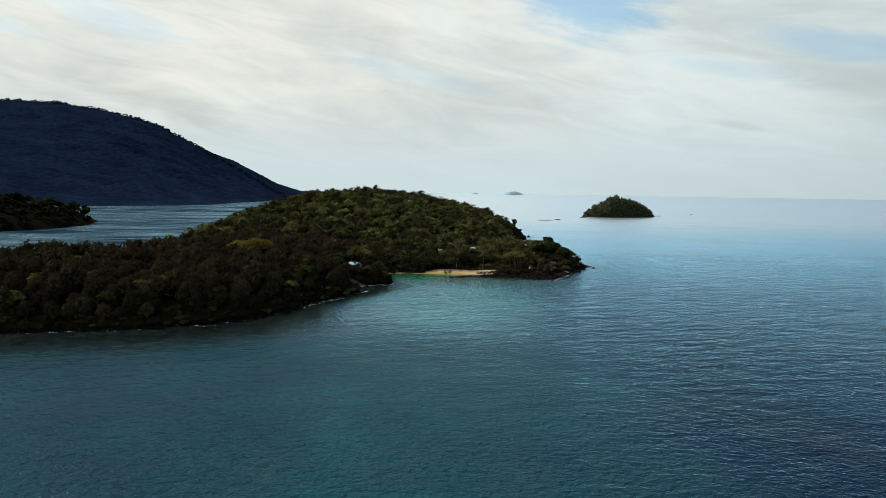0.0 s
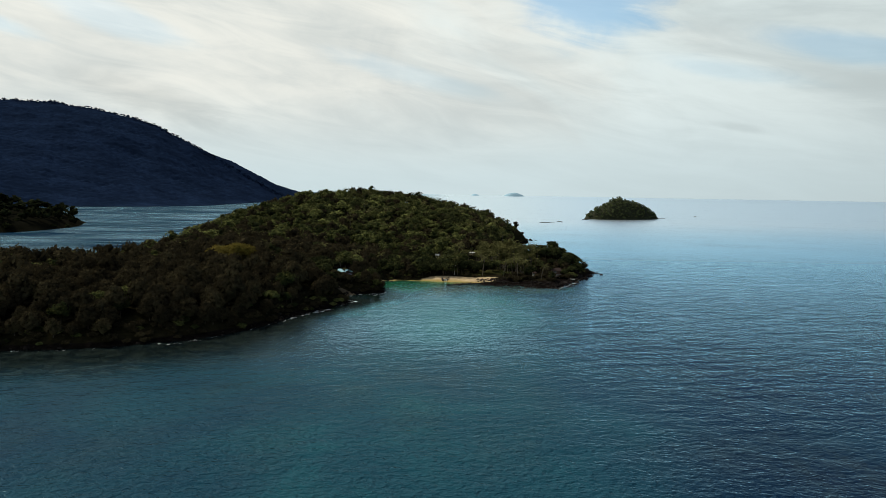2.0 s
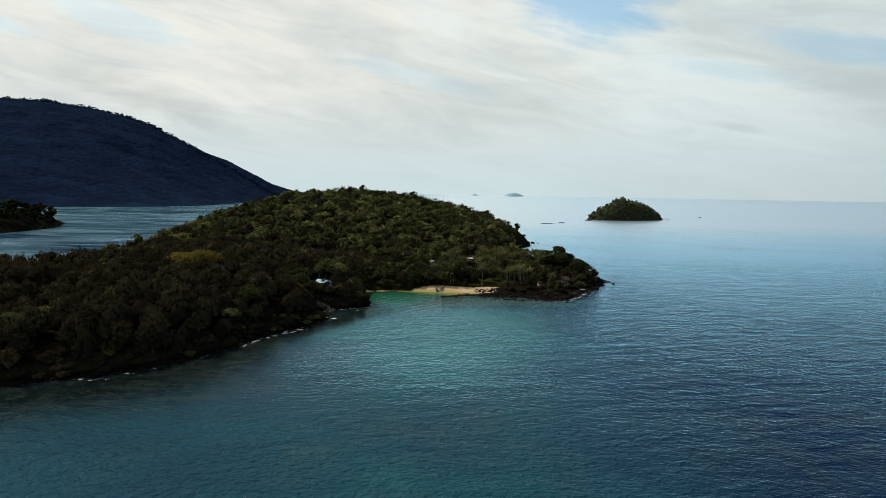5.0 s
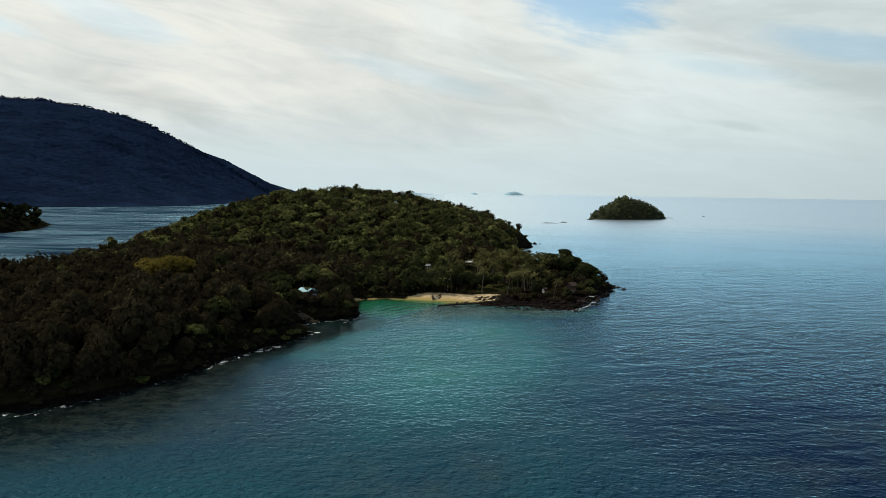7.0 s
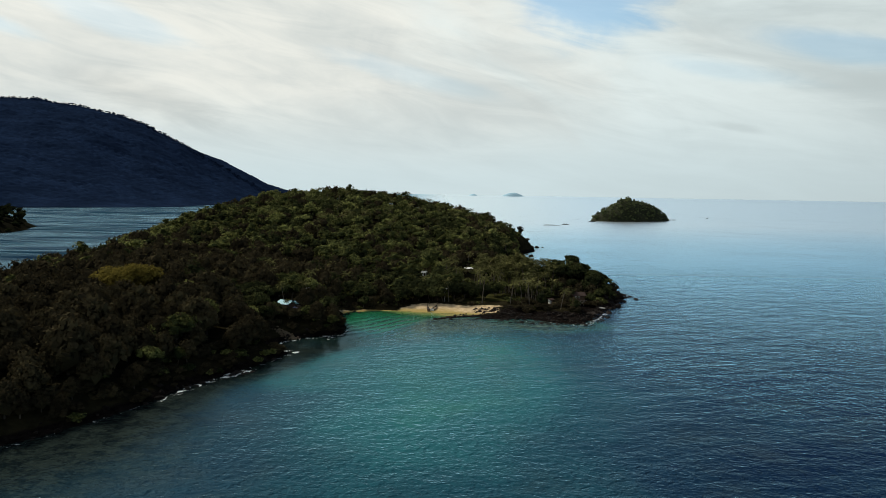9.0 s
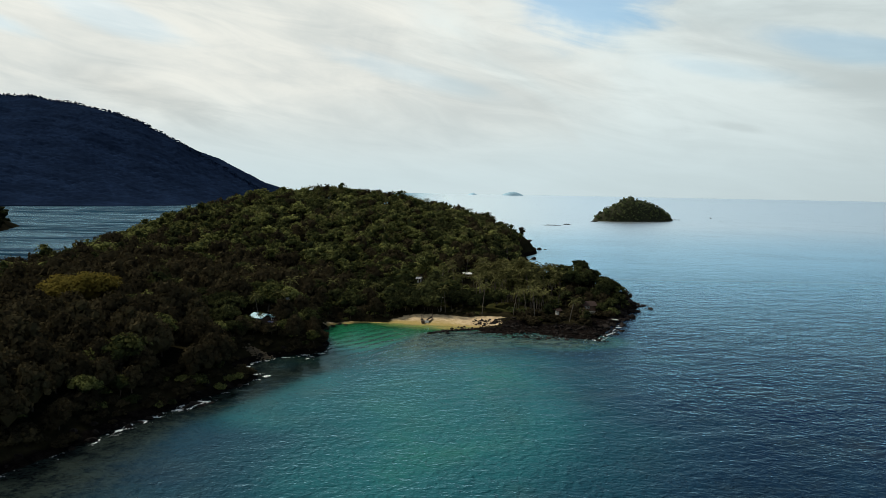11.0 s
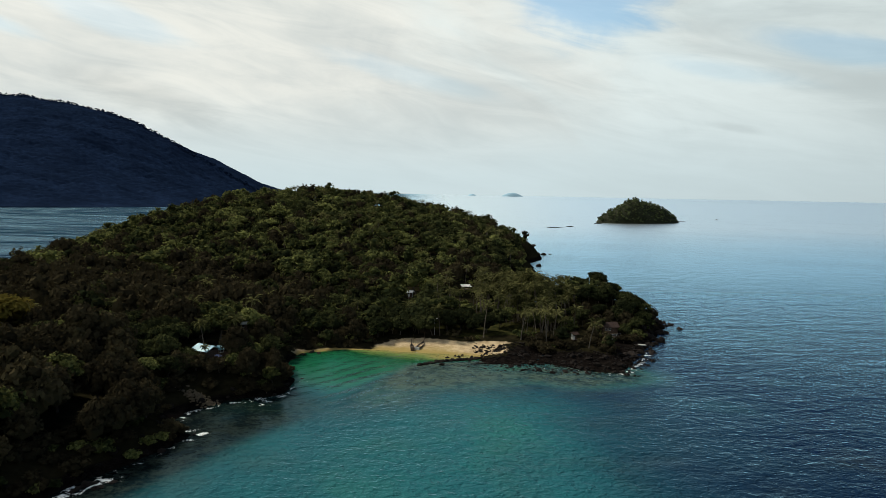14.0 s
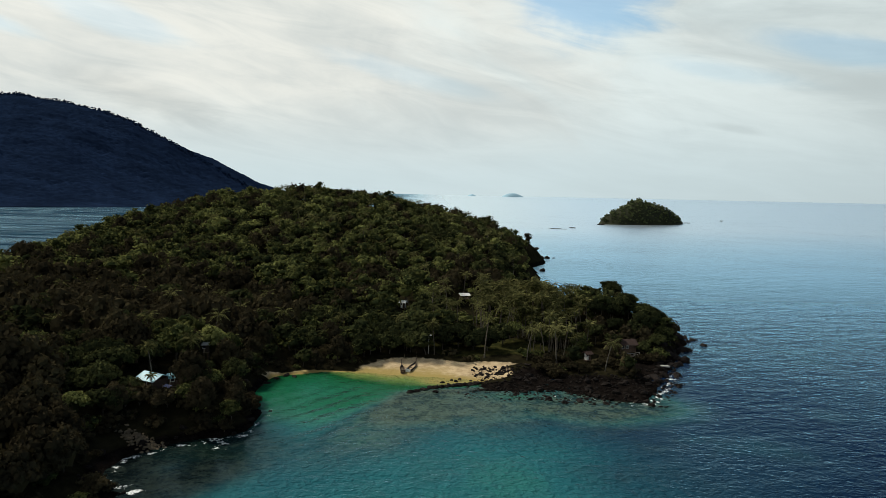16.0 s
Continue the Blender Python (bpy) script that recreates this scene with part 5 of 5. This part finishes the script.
def house(name, x, y, spin, size, wall_h, rise, floor_z, wall_mat, roof_mat, label, windows=2):
    """A small timber house on posts: floor, four walls, gabled roof, door and windows."""
    root = new(name)
    z = float(ground(x, y))
    root.matrix_basis = pose(x, y, z, 0, 0, spin)
    w, d = size
    for sx in (-1, 1):
        for sy in (-1, 1):
            part("post", block((0.16, 0.16, floor_z + 1.2), (sx * (w / 2 - 0.2), sy * (d / 2 - 0.2), (floor_z - 1.2) / 2)), M_DARKWOOD, root)
    part("floor", block((w, d, 0.16), (0, 0, floor_z + 0.08)), M_WOOD, root)
    top = floor_z + 0.16
    for sy in (-1, 1):
        part("wall", block((w - 0.2, 0.10, wall_h), (0, sy * (d / 2 - 0.15), top + wall_h / 2)), wall_mat, root)
    for sx in (-1, 1):
        part("wall", block((0.10, d - 0.5, wall_h), (sx * (w / 2 - 0.15), 0, top + wall_h / 2)), wall_mat, root)
    front = -(d / 2 - 0.15) - 0.06
    door = part("door", block((0.85, 0.06, 1.95), (w * 0.22, front, top + 0.98)), M_DARKWOOD, root)
    part("handle", rod(0.03, 0.14, (w * 0.22 - 0.3, front - 0.05, top + 0.95)), M_STEEL, door)
    for k in range(windows):
        wx = -w * 0.30 + k * w * 0.24
        win = part("window", block((0.8, 0.05, 0.9), (wx, front, top + 1.4)), M_WHITE, root, "white window frame")
        part("pane", block((0.64, 0.03, 0.74), (wx, front - 0.025, top + 1.4)), M_GLASS, win)
    roof = part("roof", sheet_roof(w + 0.9, d + 1.1, rise), roof_mat, root)
    roof.location = (0, 0, top + wall_h)
    return tagged(root, label, "house")


house("house", -40.6, 363.6, -30, (4.8, 3.7), 2.1, 1.1, 0.2, M_DARKWOOD, M_BLUE_ROOF, "small house with pale blue sheet roof among the trees")
# added block: stands for the sunlit right end of the house's one roof
house("annex", -37.0, 365.6, 30, (2.2, 2.0), 1.9, 0.7, 0.3, M_DARKWOOD, M_BLUE_ROOF, "added low block with pale blue roof for the roof's sunlit end", 1)
house("hut", -37.6, 387, 10, (1.3, 1.2), 1.9, 0.5, 2.2, M_WOOD, M_GREY_ROOF, "tiny hut with pale roof hidden in the wood", 1)
house("headland_house", 73.8, 425.6, 12, (5.4, 4.0), 2.1, 1.4, 0.7, M_DARKWOOD, M_BROWN_ROOF, "brown-roofed timber house on stilts in the headland trees", 2)
house("white_hut", 59.6, 412.6, 25, (1.6, 1.4), 1.7, 0.6, 0.3, M_WHITE, M_BROWN_ROOF, "small white-walled hut behind the rock flat", 1)
house("hillside_hut", 5.7, 474, -20, (1.8, 1.6), 1.9, 0.8, 0.6, M_WHITE, M_GREY_ROOF, "little white hut in the wood at the hill's foot", 1)

# sheet on poles, added where the house wall lies in violet shade
shade_sheet = new("tarpaulin", None)
shade_sheet.matrix_basis = pose(-37.2, 362.0, float(ground(-37.2, 362.0)), 0, 0, -20)
part("sheet", block((1.6, 1.0, 0.05), (0, 0, 2.0), (14, 6, 0)), M_WALL_SHADE, shade_sheet)
for cx, cy in ((-0.75, -0.45), (0.75, -0.45), (-0.75, 0.45), (0.75, 0.45)):
    part("pole", rod(0.05, 2.9, (cx, cy, -0.6)), M_WOOD, shade_sheet)
tagged(shade_sheet, "added violet sheet on poles for the shaded wall of the house", "awning")


def pavilion(x, y, spin, w, d, height):
    root = new("pavilion")
    root.matrix_basis = pose(x, y, float(ground(x, y)), 0, 0, spin)
    for sx in (-1, 1):
        for sy in (-1, 1):
            part("post", block((0.18, 0.18, height + 0.8), (sx * (w / 2 - 0.3), sy * (d / 2 - 0.3), height / 2 - 0.4)), M_WOOD, root)
    part("deck", block((w, d, 0.14), (0, 0, height * 0.42)), M_WOOD, root)
    roof = part("roof", block((w + 0.5, d + 0.5, 0.09), (0, 0, height + 0.25), (9, 0, 0)), M_GREY_ROOF, root)
    for k in range(7):
        part("roof_rib", block((0.07, d + 0.5, 0.06), (-w / 2 + w * k / 6, 0, height + 0.32), (9, 0, 0), 0), M_GREY_ROOF, roof)
    return tagged(root, "open lookout shelter with a pale sheet roof on tall posts", "shelter")


pavilion(29.2, 494.5, 12, 3.8, 3.2, 2.3)

# veranda of the house on the headland
deck = new("veranda")
dz = float(ground(74.4, 422.3))
deck.matrix_basis = pose(74.4, 422.0, dz, 0, 0, 24)
part("platform", block((5.4, 2.0, 0.14), (0, 0, 0.8)), M_WOOD, deck)
for k in range(4):
    part("post", block((0.12, 0.12, 3.3), (-2.6 + k * 1.73, -1.0, 0.3)), M_CONCRETE, deck, "pale upright post")
for hz in (1.35, 1.9):
    part("rail", block((5.4, 0.09, 0.10), (0, -1.0, hz)), M_CONCRETE, deck, "pale rail")
tagged(deck, "veranda with pale posts and railing before the house", "veranda")

slab = new("landing_slab")
slab.matrix_basis = pose(81.6, 413.4, 0.9, 0, 0, 8)
part("slab", block((2.6, 1.4, 0.35), (0, 0, 0.3), (0, 3, 0), 0.05), M_CONCRETE, slab)
part("footing", block((2.0, 1.0, 1.6), (0, 0, -0.6), (0, 0, 0), 0.05), M_ROCK, slab)
tagged(slab, "pale concrete landing slab on the shore rocks", "slab")


def lamp_post(x, y, height):
    root = new("lamp_post")
    root.matrix_basis = pose(x, y, float(ground(x, y)), 0, 0, 20)
    part("pole", rod(0.09, height + 0.6, (0, 0, -0.6), top=0.06), M_STEEL, root)
    part("arm", rod(0.035, 0.7, (0, 0, height - 0.05), (0, 90, 0)), M_STEEL, root)
    head = part("head", block((0.55, 0.30, 0.16), (0.65, 0, height)), M_WHITE, root, "white lamp head")
    part("lens", block((0.40, 0.22, 0.05), (0.65, 0, height - 0.10)), M_GLASS, head)
    return tagged(root, "slim grey lamp post at the top of the beach", "lamp post")


lamp_post(15.3, 420.2, 5.4)


def boat_hull(length, beam, depth, thick=0.05):
    """An open hull lofted from sections, with thickness."""
    bm = bmesh.new()
    rows = []
    for i in range(9):
        u = i / 8
        half = beam / 2 * (1 - abs(2 * u - 0.9) ** 2.6 * 0.9 if u > 0.45 else 1 - (0.45 - u) ** 2 * 1.2)
        half = max(half, 0.04)
        sheer = depth * (1 + 0.55 * (2 * u - 0.9) ** 2)
        row = []
        for j in range(7):
            a = math.pi * (j / 6 - 0.5)
            yy = half * math.sin(a)
            zz = sheer * (1 - math.cos(a) ** 0.7)
            row.append(bm.verts.new((length * (u - 0.5), yy, zz)))
        rows.append(row)
    for a, b in zip(rows, rows[1:]):
        for k in range(6):
            bm.faces.new((a[k], a[k + 1], b[k + 1], b[k]))
    bm.faces.new(rows[0][::-1])
    bmesh.ops.recalc_face_normals(bm, faces=bm.faces)
    bmesh.ops.solidify(bm, geom=bm.faces[:], thickness=thick)
    return bm


def longtail_boat(x, y, spin, length, beam, transom, label):
    """A narrow wooden boat with an upswept prow, its stern motor and a long shaft."""
    root = new("longtail_boat")
    root.matrix_basis = pose(x, y, 0.12, 0, -2, spin)
    hull = part("hull", boat_hull(length, beam, 0.75), M_BLACK_HULL, root)
    for side in (-1, 1):
        part("gunwale", block((length * 0.70, 0.10, 0.09), (-length * 0.08, side * beam * 0.49, 0.86)), M_WOOD, hull, "bare wooden gunwale")
    for k in (-0.28, -0.05, 0.18):
        part("thwart", block((0.28, beam * 0.9, 0.06), (length * k, 0, 0.58)), M_WOOD, root)
    part("prow", rod(0.13, 1.9, (length * 0.46, 0, 0.75), (0, 32, 0), top=0.06), M_DARKWOOD, root)
    back = part("transom", block((0.10, beam * 0.96, 1.0), (-length * 0.5, 0, 0.62), (0, -6, 0), 0.03), transom, root)
    part("name_board", block((0.03, beam * 0.5, 0.16), (-length * 0.5 - 0.07, 0, 0.72), (0, -6, 0), 0), M_GREY_ROOF if transom is M_WHITE else M_WOOD, back)
    motor = part("motor", block((0.55, 0.38, 0.42), (-length * 0.44, 0.1, 1.10), (0, 0, 8), 0.06), M_BLACK_HULL, root, "black engine block")
    part("shaft", rod(0.03, 3.2, (-length * 0.44, 0.1, 1.15), (0, -72, 0)), M_STEEL, motor)
    part("pole", rod(0.04, 4.2, (length * 0.18, -beam * 0.3, 0.4), (4, 3, 0), top=0.02), M_WOOD, root)
    return tagged(root, label, "boat", "boats at the beach")


longtail_boat(10.9, 409.8, 74, 7.4, 1.6, M_WHITE, "dark wooden longtail boat with a white stern on the sand")
longtail_boat(8.3, 407.6, 96, 5.2, 1.25, M_DARKWOOD, "dark wooden longtail boat drawn up beside the other")
far_boat = new("motor_boat")
far_boat.matrix_basis = pose(618, 1640, 0.0, 0, 0, 10)
part("hull", boat_hull(6.0, 1.8, 0.8), M_BLACK_HULL, far_boat)
part("cabin", block((1.8, 1.3, 1.0), (-0.8, 0, 1.1), (0, 0, 0), 0.1), M_WHITE, far_boat)
tagged(far_boat, "far small motor boat on the open sea", "boat")
